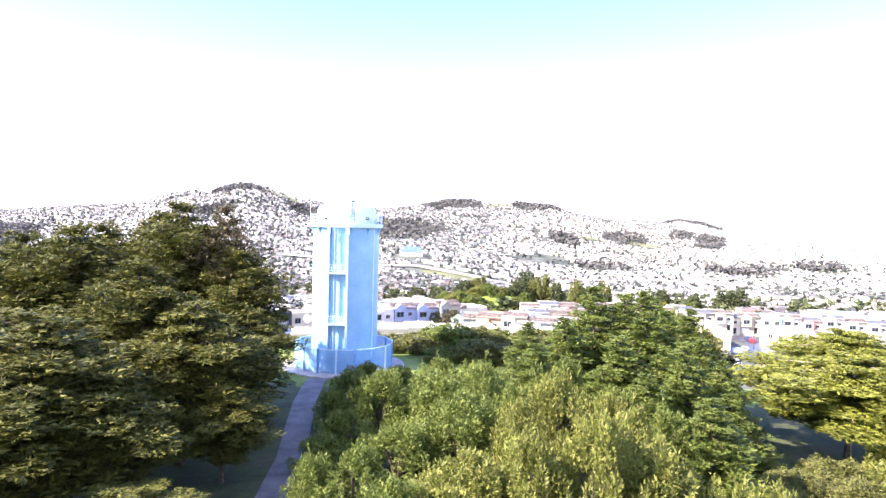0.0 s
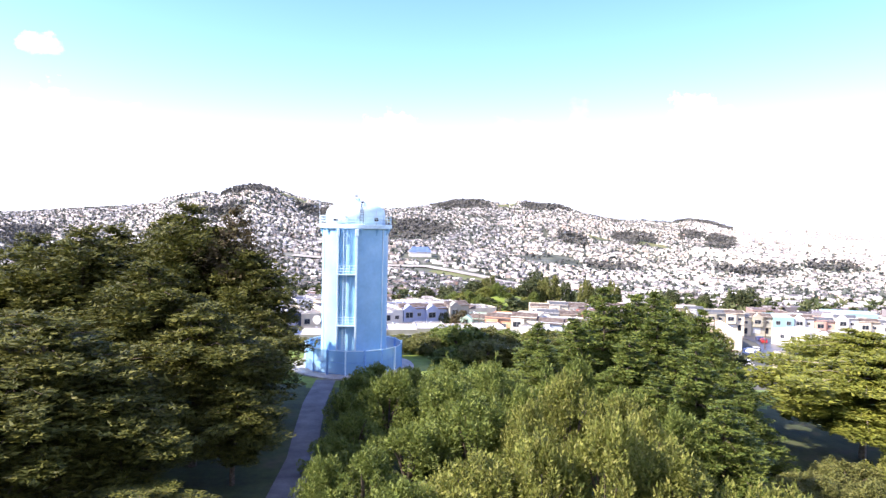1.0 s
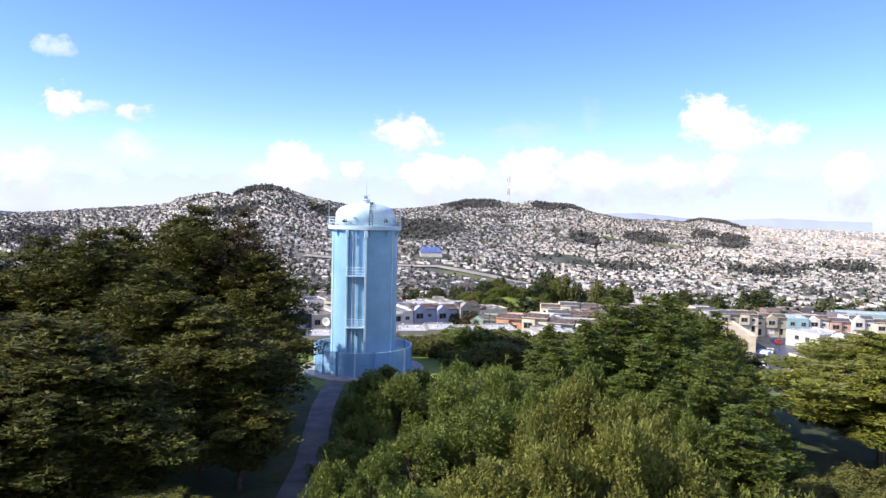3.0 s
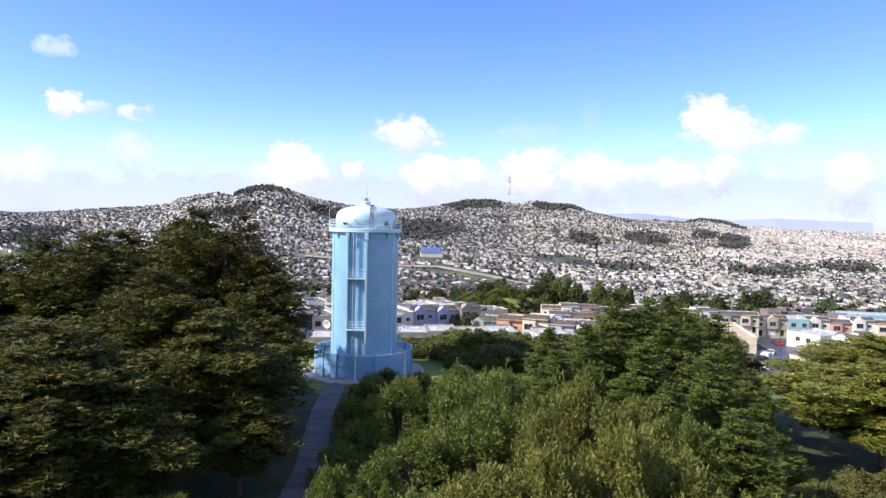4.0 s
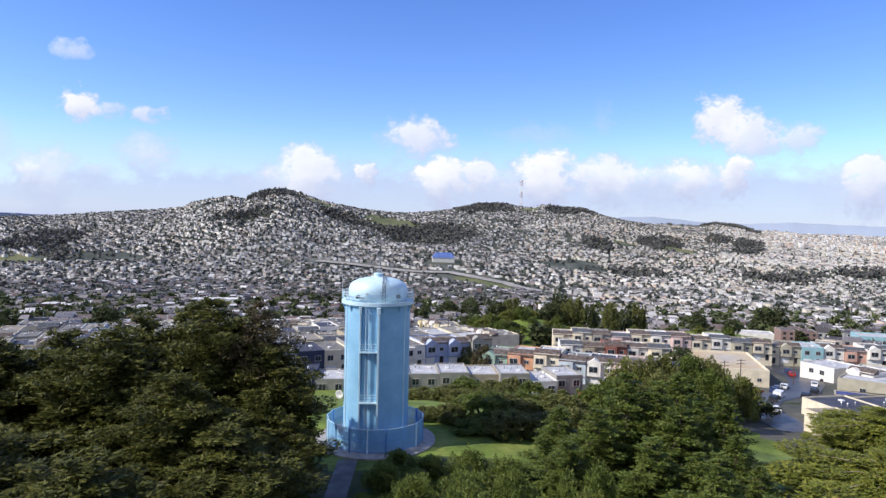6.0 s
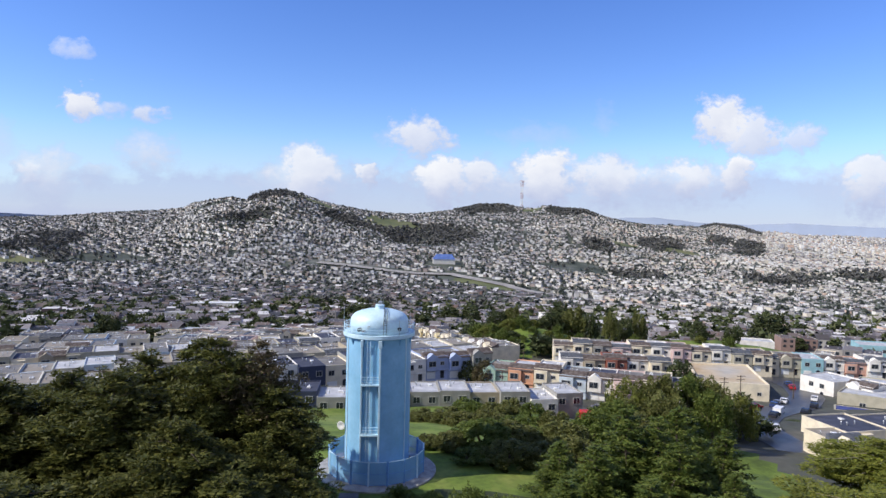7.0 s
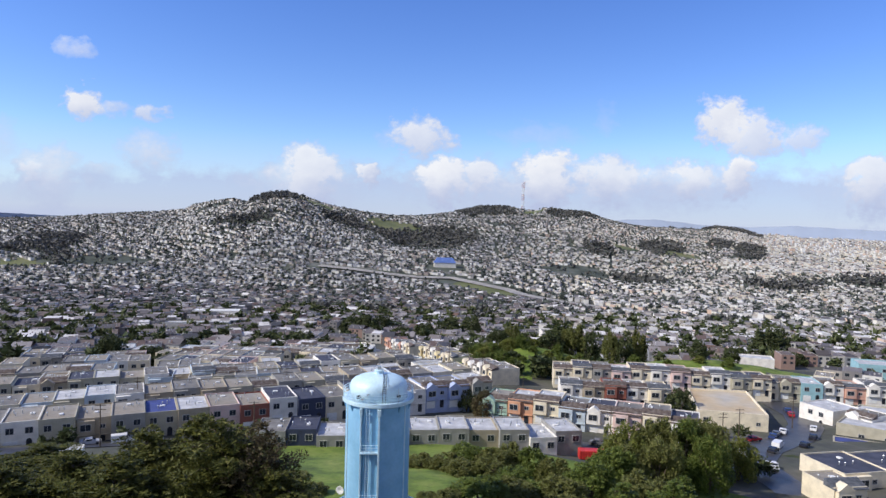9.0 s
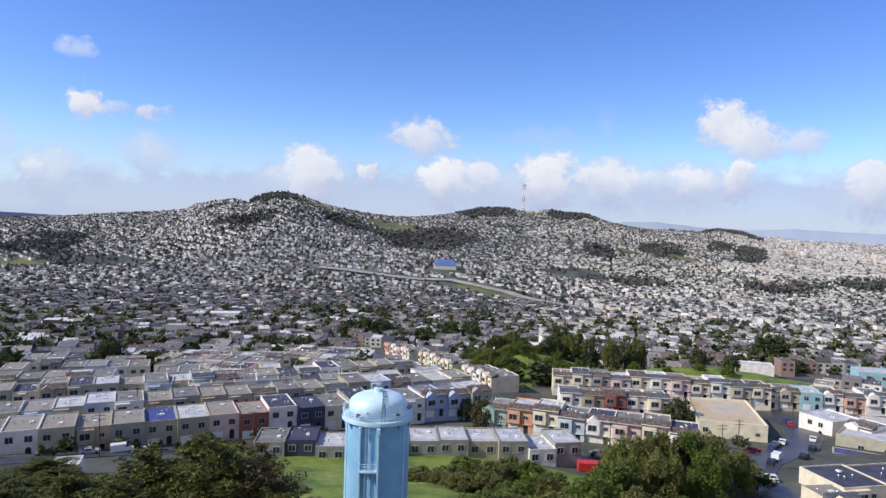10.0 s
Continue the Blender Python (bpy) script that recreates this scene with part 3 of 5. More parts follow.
for x, y, z0, h, r in ((0.1, 0, 22.2, 2.4, 0.04), (0.45, -0.2, 22.2, 0.8, 0.035), (-4.72, -0.5, 18.7, 3.2, 0.04), (4.6, -0.9, 18.7, 2.6, 0.04), (2.6, -3.9, 18.7, 2.0, 0.035), (-0.5, 0.3, 21.7, 1.4, 0.03), (4.2, 2.1, 18.7, 2.4, 0.04)):
    bm = bmesh.new()
    tube(bm, (x, y, z0), (x, y, z0 + h), r, r * 0.6, 6)
    part("antenna", bm, M["steel"], tower)
bm = bmesh.new()
box(bm, -0.25, -0.25, 22.3, 0.3, 0.15, 22.75, 0.04)
part("beacon", bm, M["steel"], tower, "grey equipment box on the roof")
bm = bmesh.new()
pts = [(0.55, -4.05, 18.8), (0.55, -3.98, 20.2), (0.6, -3.55, 21.05), (0.65, -2.4, 21.6), (0.6, -0.8, 21.85)]
for dx in (0, 0.42):
    for a, b in zip(pts, pts[1:]):
        tube(bm, (a[0] + dx, a[1], a[2]), (b[0] + dx, b[1], b[2]), 0.035, n=5)
for a, b in zip(pts, pts[1:]):
    for t in (0.15, 0.4, 0.65, 0.9):
        p = Vector(a).lerp(Vector(b), t)
        tube(bm, p, p + Vector((0.42, 0, 0)), 0.025, n=5)
part("roof_ladder", bm, M["dark_metal"], tower, "dark ladder over the dome")
for x, z, r in ((-2.5, 19.35, 0.25), (-1.95, 19.2, 0.18), (-1.3, 19.8, 0.14), (2.6, 19.45, 0.22)):
    y = -math.sqrt(3.88 ** 2 - x * x) - 0.12
    n = Vector((x, y, 0)).normalized()
    bm = bmesh.new()
    tube(bm, Vector((x, y, z)) - n * 0.1, Vector((x, y, z)) + n * 0.28, r, r * 0.92, 14)
    part("floodlight", bm, M["dark_metal"] if x > 0 or r > 0.2 else M["steel"], tower, "round lamp housing on the catwalk")
bm = bmesh.new()
lathe(bm, [(0.02, 0.0), (0.35, 0.06), (0.55, 0.2), (0.58, 0.22), (0.53, 0.24), (0.3, 0.12), (0.01, 0.06)], 24, False)
bmesh.ops.transform(bm, matrix=pose(-4.75, -0.75, 6.1, 90, 0, -25), verts=bm.verts)
dish = part("dish_antenna", bm, M["white"], tower, "white round dish aerial", smooth=True)
bm = bmesh.new()
tube(bm, (-4.2, -0.6, 6.1), (-4.75, -0.85, 6.1), 0.06, n=6)
part("dish_arm", bm, M["steel"], dish)

# ring fence of screens on posts
fence = thing("ring_fence", pose(0, 0, 0.1), "tall blue mesh security fence in a ring on round pad", "fence")
FR, FH, NP = 6.45, 3.05, 17
for k in range(NP):
    a, b = 2 * math.pi * (k + 0.35) / NP, 2 * math.pi * (k + 1.35) / NP
    p, q = Vector((FR * math.cos(a), FR * math.sin(a), 0)), Vector((FR * math.cos(b), FR * math.sin(b), 0))
    bm = bmesh.new()
    w = 0.15 if k % 2 else 0.11
    tube(bm, p, p + Vector((0, 0, FH + 0.08)), w, n=8)
    part("post", bm, M["fence_post"] if k % 3 else M["tower_pale"], fence)
    for z in (0.15, 1.55, FH):
        bm = bmesh.new()
        tube(bm, p + Vector((0, 0, z)), q + Vector((0, 0, z)), 0.05, n=6)
        part("fence_rail", bm, M["fence_post"] if z < 2 else M["tower_pale"], fence)
    bm = bmesh.new()
    d = (q - p).normalized() * 0.1
    n = Vector((p.x + q.x, p.y + q.y, 0)).normalized() * 0.012
    vs = [p + d, q - d, q - d + Vector((0, 0, FH - 0.06)), p + d + Vector((0, 0, FH - 0.06))]
    up = Vector((0, 0, 0.2))
    f0 = [bm.verts.new(v + n + (up if i < 2 else up * 0)) for i, v in enumerate(vs)]
    bm.faces.new(f0)
    part("screen", bm, M["screen"], fence, "blue perforated screen")


# ---------------------------------------------------------------- trees
def leaves(rng, clumps, count, size, flat=0.5, thin=0.45, level=1.2, up=0.0):
    """Small leaf sprays scattered through the clumps (centre, radii): arrays of corners and faces."""
    cl = np.asarray(clumps, float)
    vol = (cl[:, 3] * cl[:, 4] * cl[:, 5]) ** 0.67
    pick = rng.choice(len(cl), count, p=vol / vol.sum())
    d = rng.normal(size=(count, 3))
    d /= np.linalg.norm(d, axis=1)[:, None]
    rad = rng.uniform(0.55, 1.08, count) ** 0.7
    pos = cl[pick, :3] + d * rad[:, None] * cl[pick, 3:6]
    axis = d * [1, 1, flat] + rng.normal(size=(count, 3)) * [0.6, 0.6, 0.35 * flat + 0.08] + [0, 0, up]
    axis /= np.linalg.norm(axis, axis=1)[:, None]
    other = np.cross(axis, rng.normal(size=(count, 3)) * 0.8 + [0, 0, level])
    other /= np.linalg.norm(other, axis=1)[:, None] + 1e-6
    s = size * rng.uniform(0.6, 1.5, count)[:, None]
    v = np.stack([pos - axis * s * 0.4 + other * s * thin, pos + axis * s * 0.75, pos - axis * s * 0.4 - other * s * thin], 1).reshape(-1, 3)
    return v, np.arange(count * 3).reshape(-1, 3)


def wood(bm, line, r0, r1, n=7):
    for i, (a, b) in enumerate(zip(line, line[1:])):
        k0, k1 = i / (len(line) - 1), (i + 1) / (len(line) - 1)
        tube(bm, a, b, r0 + (r1 - r0) * k0, r0 + (r1 - r0) * k1, n)


def tree_form(kind, seed, h, rad):
    """Trunk with limbs, and the clumps of the crown, for one tree of that height and spread."""
    rng = np.random.RandomState(seed)
    bm, clumps = bmesh.new(), []
    if kind in ("pine", "cedar", "cypress"):
        lean = rng.uniform(-0.05, 0.05, 2) * h
        spine = [Vector((lean[0] * k * k, lean[1] * k * k, h * k * 0.97)) for k in (0, 0.15, 0.35, 0.55, 0.75, 0.95)]
        wood(bm, spine, 0.025 * h, 0.006 * h)
        base = {"pine": 0.3, "cedar": 0.06, "cypress": 0.36}[kind]
        tiers = {"pine": 12, "cedar": 14, "cypress": 8}[kind]
        for ti in range(tiers):
            k = ti / (tiers - 1)
            z = h * (base + (0.97 - base) * k)
            if kind == "cedar":
                reach = rad * (1.0 - 0.93 * k) ** 0.8
            elif kind == "pine":
                reach = rad * (0.62 + 0.55 * math.sin(math.pi * min(1, k * 0.9 + 0.12))) * (1 - 0.62 * max(0, k - 0.66) / 0.34)
            else:
                reach = rad * (0.75 + 0.3 * math.sin(math.pi * k)) * (1 - 0.72 * max(0, k - 0.5) / 0.5)
            nb = 7 if kind != "cypress" else 9
            for bi in range(nb):
                a = 2 * math.pi * (bi + rng.uniform(-0.3, 0.3)) / nb + ti * 1.1
                ln = max(0.4, reach * rng.uniform(0.65, 1.15))
                rise = {"pine": 0.18, "cedar": -0.12, "cypress": 0.16}[kind] * ln + rng.uniform(-0.3, 0.3)
                p0 = Vector((lean[0] * k, lean[1] * k, z - 0.2))
                p1 = p0 + Vector((math.cos(a) * ln, math.sin(a) * ln, rise))
                if bi % 2 == 0 or kind == "cypress":
                    wood(bm, [p0, p0.lerp(p1, 0.55) + Vector((0, 0, 0.12 * ln)), p1], 0.008 * h * (1.2 - k), 0.02, 5)
                for s, w in ((0.42, 0.75), (0.72, 1.0), (1.0, 0.8)):
                    c = p0.lerp(p1, s)
                    cr = (0.15 + 0.12 * w) * ln * rng.uniform(0.7, 1.15) + 0.25
                    fl = {"pine": 0.24, "cedar": 0.15, "cypress": 0.24}[kind]
                    clumps.append((c.x + rng.uniform(-0.3, 0.3), c.y + rng.uniform(-0.3, 0.3), c.z + rng.uniform(-0.25, 0.25), cr, cr, cr * fl + 0.1))
    else:
        stems = 5
        for si in range(stems):
            a = 2 * math.pi * si / stems + rng.uniform(-0.4, 0.4)
            tip = Vector((math.cos(a) * rad * 0.45, math.sin(a) * rad * 0.45, h * rng.uniform(0.6, 0.85)))
            wood(bm, [Vector((0.1 * math.cos(a), 0.1 * math.sin(a), 0)), tip * 0.5 + Vector((0, 0, 0.1 * h)), tip], 0.03 * h, 0.03, 6)
        for ci in range(75):
            a, k = rng.uniform(0, 2 * math.pi), rng.uniform(0, 1)
            zz = h * (0.12 + 0.85 * k)
            if kind == "shrub":
                zz = h * (0.06 + 0.84 * k)
                rr = rad * math.sqrt(max(0.03, 1 - k ** 2.0)) * rng.uniform(0.5, 1.0) * (1 + 0.22 * math.sin(3 * a + 5 * k))
            else:
                rr = rad * math.sqrt(max(0.02, 1 - ((k - 0.35) / 0.68) ** 2)) * rng.uniform(0.55, 1.0)
            cr = rng.uniform(0.1, 0.25) * rad
            if kind == "shrub" and ci % 5 == 0:
                clumps.append((math.cos(a) * rr, math.sin(a) * rr, zz + 0.12 * h, cr * 0.4, cr * 0.4, cr * 1.5))
            clumps.append((math.cos(a) * rr, math.sin(a) * rr, zz, cr, cr, cr * rng.uniform(0.9, 1.9)))
    return bm, clumps, rng


PROTO = {}


def tree(kind, leaf, variant, x, y, top, rad, turn, label, category="tree", group="", bark="bark", sink=0.15, count=None, size=None):
    """One tree whose crown ends at the height top above the datum; alike trees share their meshes."""
    z = gz(x, y) - sink
    h = top - z
    key = (kind, leaf, variant, bark)
    unit = {"pine": (16, 5.5), "cedar": (13, 6), "cypress": (12, 7.5), "shrub": (5, 3.5), "round": (9, 5)}[kind]
    if key not in PROTO:
        bm, clumps, rng = tree_form(kind, 11 + variant * 7 + len(kind) + len(leaf), *unit)
        n = count or {"pine": 27000, "cedar": 22000, "cypress": 60000, "shrub": 14000, "round": 3000}[kind]
        s = size or {"pine": 0.42, "cedar": 0.4, "cypress": 0.36, "shrub": 0.195, "round": 0.7}[kind]
        conifer = kind in ("pine", "cedar", "cypress")
        v, q = leaves(rng, clumps, n, s, 0.15 if conifer else 0.7, 0.24 if conifer else 0.3, 2.0 if conifer else 0.8, 0.1 if conifer else 0.5 if kind == "shrub" else 0.0)
        root = thing("tree" if category == "tree" else "shrub", pose(x, y, z), label, category, group)
        part("trunk", bm, M[bark], root, "tapered trunk with bare limbs")
        part("crown", arrays_mesh("crown", v, q, [M[leaf]]), None, root)
        PROTO[key] = root
        root.matrix_basis = pose(x, y, z, 0, 0, turn) @ Matrix.Diagonal((rad / unit[1], rad / unit[1], h / unit[0], 1))
        return root
    src = PROTO[key]
    c = src.copy()
    scene.collection.objects.link(c)
    for ch in src.children:
        d = ch.copy()
        scene.collection.objects.link(d)
        d.parent = c
    c.matrix_basis = pose(x, y, z, 0, 0, turn) @ Matrix.Diagonal((rad / unit[1], rad / unit[1], h / unit[0], 1))
    return tagged(c, label, category, group)


PINE = "tall dark green pine with dense layered needles"
for i, (x, y, top, r) in enumerate([
        (-20.8, -13, 19.9, 5.8), (-15.9, -17.4, 20.9, 5.0), (-25.5, -21, 18.3, 6.0), (-31, -18, 17.4, 6.0), (-37, -19, 16.8, 6.2), (-44, -14, 16.2, 6.2),
        (-10.6, -20, 16.2, 4.6), (-20.5, -42, 13.0, 5.6), (-12.2, -35, 12.6, 5.0), (-27, -49, 13.0, 5.6), (-31, -38, 14.6, 6), (-37, -38, 14.4, 5.8),
        (-17, -28, 15.6, 5.4), (-8.6, -27, 11.0, 3.6), (-50, 12, 8.0, 5), (-26.5, -13, 18.4, 5.4), (-38, -52, 13.0, 5.8), (-50, -32, 14.2, 6), (-19, -47, 10.6, 4.4), (-14.5, -44, 9.2, 4.2), (-24, -57, 9.0, 5.0), (-34, -62, 10.0, 5.0), (-11, -52, 4.6, 3.4), (-8.4, -39, 7.0, 3.0), (-43, -42, 13.2, 5.6)]):
    tree("pine", "pine_leaf", i % 4, x, y, top, r, 47 * i, PINE, group="dark pines beside the path")
tree("pine", "brown_leaf", 1, -12.9, -16.8, 20.6, 3.8, 10, "thin brownish half-bare tree among the pines", count=16000)
# cedars at (29, -41) and (35.5, -33) are added to shade the gap
for i, (x, y, top, r) in enumerate([(29.5, -14, 12.6, 6.6), (24.5, -18, 9.4, 5.6), (19.5, -22.5, 7.2, 5.0), (33, -20, 10.4, 6.0), (36.5, -12, 12.0, 5.8), (28, -25.5, 8.6, 5.4), (32, -27, 7.6, 4.8), (27, -33.5, 6.6, 4.6), (36, -18, 10.2, 4.8), (41.5, -14, 10.0, 5.0), (38.5, -22, 7.6, 4.4), (32, -31, 9.0, 4.6), (29, -41, 6.4, 4.4), (37.5, -28, 6.6, 4.0), (35.5, -33, 5.6, 4.0), (40, -7, 10.6, 5.4), (22, -12, 7.8, 4.8), (33, -15, 11.8, 5.6)]):
    tree("cedar", "cedar_leaf", i % 3, x, y, top, r, 61 * i, "green cedar with drooping tiers of foliage", group="cedars beside the tower")
for i, (x, y, top, r) in enumerate([(52.6, -27, 6.6, 10.0), (67, -10, 6.2, 9), (61, -42, 2.4, 8)]):
    tree("cypress", "cypress_leaf", i % 2, x, y, top, r, 70 * i + 20, "spreading yellow-green cypress with pale bare trunk", group="spreading cypresses", bark="pale_bark")
# shrubs below the tower and bushes on the lawn: place, height of the top, spread, foliage
SHRUB_BED_A = [(3.6, -27.5, 4.2, 3.6, "shrub_leaf"), (8.6, -25, 4.4, 3.8, "shrub_leaf"), (13.2, -28.5, 4.6, 3.6, "shrub_leaf"), (0.6, -33, 2.6, 2.6, "shrub_leaf"), (4.6, -39, 4.0, 3.6, "shrub_leaf"), (9.6, -37, 4.6, 3.6, "shrub_leaf"),
               (13.4, -41, 5.8, 3.0, "olive_leaf"), (18.4, -36, 5.4, 3.2, "olive_leaf"), (16, -50, 7.0, 3.2, "olive_leaf"), (8, -49, 5.2, 3.4, "olive_leaf"), (21.5, -43, 4.8, 3.2, "olive_leaf"), (4, -50, 3.6, 3.0, "shrub_leaf"),
               (24, -33, 3.4, 3.2, "shrub_leaf"), (-4.5, -58, 2.6, 2.2, "olive_leaf"), (12, -57, 5.4, 3.0, "olive_leaf"), (3, -14.5, 2.2, 2.8, "shrub_leaf"), (6.5, -16, 3.0, 3.2, "shrub_leaf"), (1.2, -20, 2.4, 2.6, "shrub_leaf"),
               (10.5, -18, 3.8, 3.6, "shrub_leaf")]
SHRUB_BED_B = [(4.5, -20.5, 3.2, 3.2, "shrub_leaf"), (-0.4, -27, 2.4, 2.3, "shrub_leaf"), (-1.0, -37, 2.4, 2.3, "shrub_leaf"), (-1.6, -45, 2.2, 2.3, "shrub_leaf"), (1.2, -45, 3.6, 3.0, "shrub_leaf"), (14.5, -21, 4.6, 3.6, "shrub_leaf"),
               (9, -31, 4.6, 3.6, "shrub_leaf"), (15, -33, 5.0, 3.6, "shrub_leaf"), (20.5, -29.5, 5.2, 3.4, "shrub_leaf"), (12, -50, 5.6, 3.2, "olive_leaf"), (20.5, -50, 5.8, 3.2, "olive_leaf"), (25.5, -40, 4.0, 3.4, "shrub_leaf"),
               (22, -36.5, 5.0, 3.0, "olive_leaf"), (3, -57, 3.6, 3.0, "shrub_leaf"), (8, -60, 4.6, 3.0, "olive_leaf"), (17, -60, 5.6, 3.0, "olive_leaf"), (24, -55, 4.0, 3.0, "olive_leaf"), (49, -37, 0.2, 3.6, "olive_leaf"),
               (55, -45, 1.0, 4.0, "olive_leaf")]
SHRUB_BED_C = [(50, -46, 0.5, 3.6, "olive_leaf"), (16, 9, 3.7, 4.2, "shrub_leaf"), (10.8, 8, 2.2, 2.8, "shrub_leaf"), (21, 10, 2.8, 4.0, "shrub_leaf"), (25, 13, 1.4, 3.2, "shrub_leaf"), (29, 11, 2.6, 4.2, "shrub_leaf"),
               (18.5, 2, 2.8, 3.6, "shrub_leaf"), (13, 2.5, 1.5, 2.6, "shrub_leaf"), (23.5, 3, 2.0, 3.4, "shrub_leaf"), (28, 3, 3.0, 3.6, "shrub_leaf"), (23, 20, 0.8, 3.6, "shrub_leaf"), (8.5, 36, -2.4, 3.0, "shrub_leaf"),
               (13, 34, -1.6, 3.4, "shrub_leaf"), (17.5, 38, -1.2, 3.8, "shrub_leaf"), (22, 35, -1.0, 3.8, "shrub_leaf"), (26, 39, -1.6, 3.6, "shrub_leaf"), (30, 36, -1.6, 3.4, "shrub_leaf"), (15, 29, -0.9, 3.2, "shrub_leaf"),
               (20, 28, -0.4, 3.4, "shrub_leaf")]
# the moss_leaf shrubs are added, standing in for deep shade on the ground
SHRUB_BED_D = [(37, 22, 1.2, 4.6, "shrub_leaf"), (33, 31, -1.6, 3.6, "shrub_leaf"), (7.5, 8.5, 1.8, 2.0, "shrub_leaf"), (44, 30, 0.4, 4.8, "shrub_leaf"), (-10, 14, 1.0, 2.4, "shrub_leaf"), (-14, 24, -1.2, 2.8, "shrub_leaf"),
               (45, -44, 1.5, 4.0, "olive_leaf"), (41, 8, 4.0, 4.6, "shrub_leaf"), (43, -37, -1.6, 3.2, "moss_leaf"), (47.5, -42, -0.4, 3.4, "olive_leaf"), (41, -43, -1.2, 3.2, "moss_leaf"), (48, -36, -2.2, 3.0, "moss_leaf"),
               (38, -39, -0.6, 3.0, "moss_leaf")]
for i, (x, y, top, r, leaf) in enumerate(SHRUB_BED_A + SHRUB_BED_B + SHRUB_BED_C + SHRUB_BED_D):
    if y > 0:
        tree("round", "moss_leaf" if i % 3 else "shrub_leaf", i % 2, x, y, top, r, 83 * i, "rounded brownish-green bush on the lawn", "shrub", "bushes on the lawn", count=8000, size=0.5)
        continue
    tree("shrub", leaf, i % 4, x, y, top + (0.9, 0.1, 1.4, 0.5, -0.2)[i % 5], r * (0.95, 1.1, 0.85, 1.0)[i % 4], 83 * i, "low brownish-green shrub added to fill the gap beside cedars" if leaf == "moss_leaf" else "dense olive-green broadleaf shrub" if leaf == "olive_leaf" else "dense dark green broadleaf shrub", "shrub", "shrubs below the tower")
for i, (x, y, top, r) in enumerate([(57, 41, 2.6, 5.0), (50, 40, 1.8, 4.8), (63.5, 42, 2.2, 4.8), (69, 44, 1.2, 4.8), (74, 52, -1.5, 5.0), (60.5, 51, -2.0, 4.6), (66, 36, 0.6, 4.6), (54, 32, 1.4, 4.8), (47, 31, 0.4, 4.4), (79, 48, -3.5, 4.0)]):
    tree("round", ("moss_leaf", "olive_leaf", "cedar_leaf", "moss_leaf")[i % 4], 3 + i % 2, x, y, top, r, 51 * i, "brownish-green evergreen at the edge of the park", group="evergreens at the park edge", count=11000, size=0.36)
for i, (x, y, top, r) in enumerate([(95, 112, -8.6, 4.6), (104, 66, -14, 2.4), (30, 100, -6.6, 3.4), (37, 112, -9, 3.2), (26, 108, -8, 3), (46, 70, -9.5, 2.4), (62, 74, -10.5, 2.2), (-34, 72, -9, 2.2), (-8, 74, -8.5, 2.4)]):
    tree("round", "brown_leaf" if i in (2, 7) else "town_leaf", i % 3, x, y, top, r, 51 * i, "rounded evergreen tree in a yard among the houses", group="evergreens by the street")
# shrubs over the knoll
for i, (x, y, r) in enumerate([(44, 190, 2.4), (48, 200, 2.0), (52, 190, 1.6), (56, 205, 2.2), (62, 196, 1.4), (68, 204, 1.8), (74, 200, 2.4), (80, 206, 2.2), (60, 216, 2.4), (84, 200, 1.8), (50, 208, 2.6), (90, 204, 2.0), (104, 200, 2.0), (116, 204, 2.4), (130, 200, 1.8), (146, 202, 2.2), (158, 198, 2.4), (42, 200, 2.8), (46, 206, 3.4), (53, 197, 3.0), (57, 192, 2.6), (49, 186, 3.0), (64, 210, 3.0), (44, 212, 3.4), (70, 212, 2.6), (78, 195, 2.4), (41, 192, 3.2), (58, 211, 3.2)]):
    tree("shrub", "shrub_leaf" if i % 3 else "olive_leaf", 5, x, y, gz(x, y) + r * (1.2, 1.7, 1.4)[i % 3], r * 1.3, 40 * i, "low green shrub on the grassy knoll", "shrub", "shrubs on the knoll", count=2600, size=0.5)
# trees on the green knoll and in the town
TOWN_TREES_A = [(82, 226, -9, 6.4), (94, 228, -7.5, 7), (89, 236, -6.5, 7), (118, 222, -11, 4.6), (126, 226, -10, 4.6), (101, 224, -10, 4.6),
                (76, 220, -11.5, 4), (50, 214, -13, 5), (46, 196, -17, 3.4), (56, 228, -9, 5.5), (64, 232, -8, 5), (42, 222, -15, 5),
                (48, 182, -18, 4), (108, 214, -8, 4), (58, 200, -14, 3.4), (70, 192, -14, 2.6), (150, 212, -11, 4.5), (243, 291, -30, 7),
                (250, 288, -30.5, 6.5), (168, 214, -14, 4)]
TOWN_TREES_B = [(-118, 205, -11, 7), (-122, 212, -13, 5), (-92, 196, -16, 6), (-102, 204, -15, 6), (-50, 290, -22, 6), (-46, 303, -24, 6),
                (-14, 190, -16, 5), (-6, 172, -14, 5.5), (-14, 430, -32, 10), (-2, 440, -34, 10), (-26, 436, -34, 9), (32, 420, -36, 9),
                (52, 430, -34, 10), (70, 436, -33, 9), (256, 330, -24, 11), (268, 338, -24, 10), (14, 402, -36, 8), (90, 330, -28, 7),
                (120, 350, -28, 8)]
for i, (x, y, top, r) in enumerate(TOWN_TREES_A + TOWN_TREES_B):
    tree("round", ("town_leaf", "moss_leaf", "town_leaf")[i % 3] if 40 < x < 130 and y < 250 else "town_leaf", i % 3, x, y, top, r, 37 * i, "rounded dark green tree standing among town houses", group="town trees")


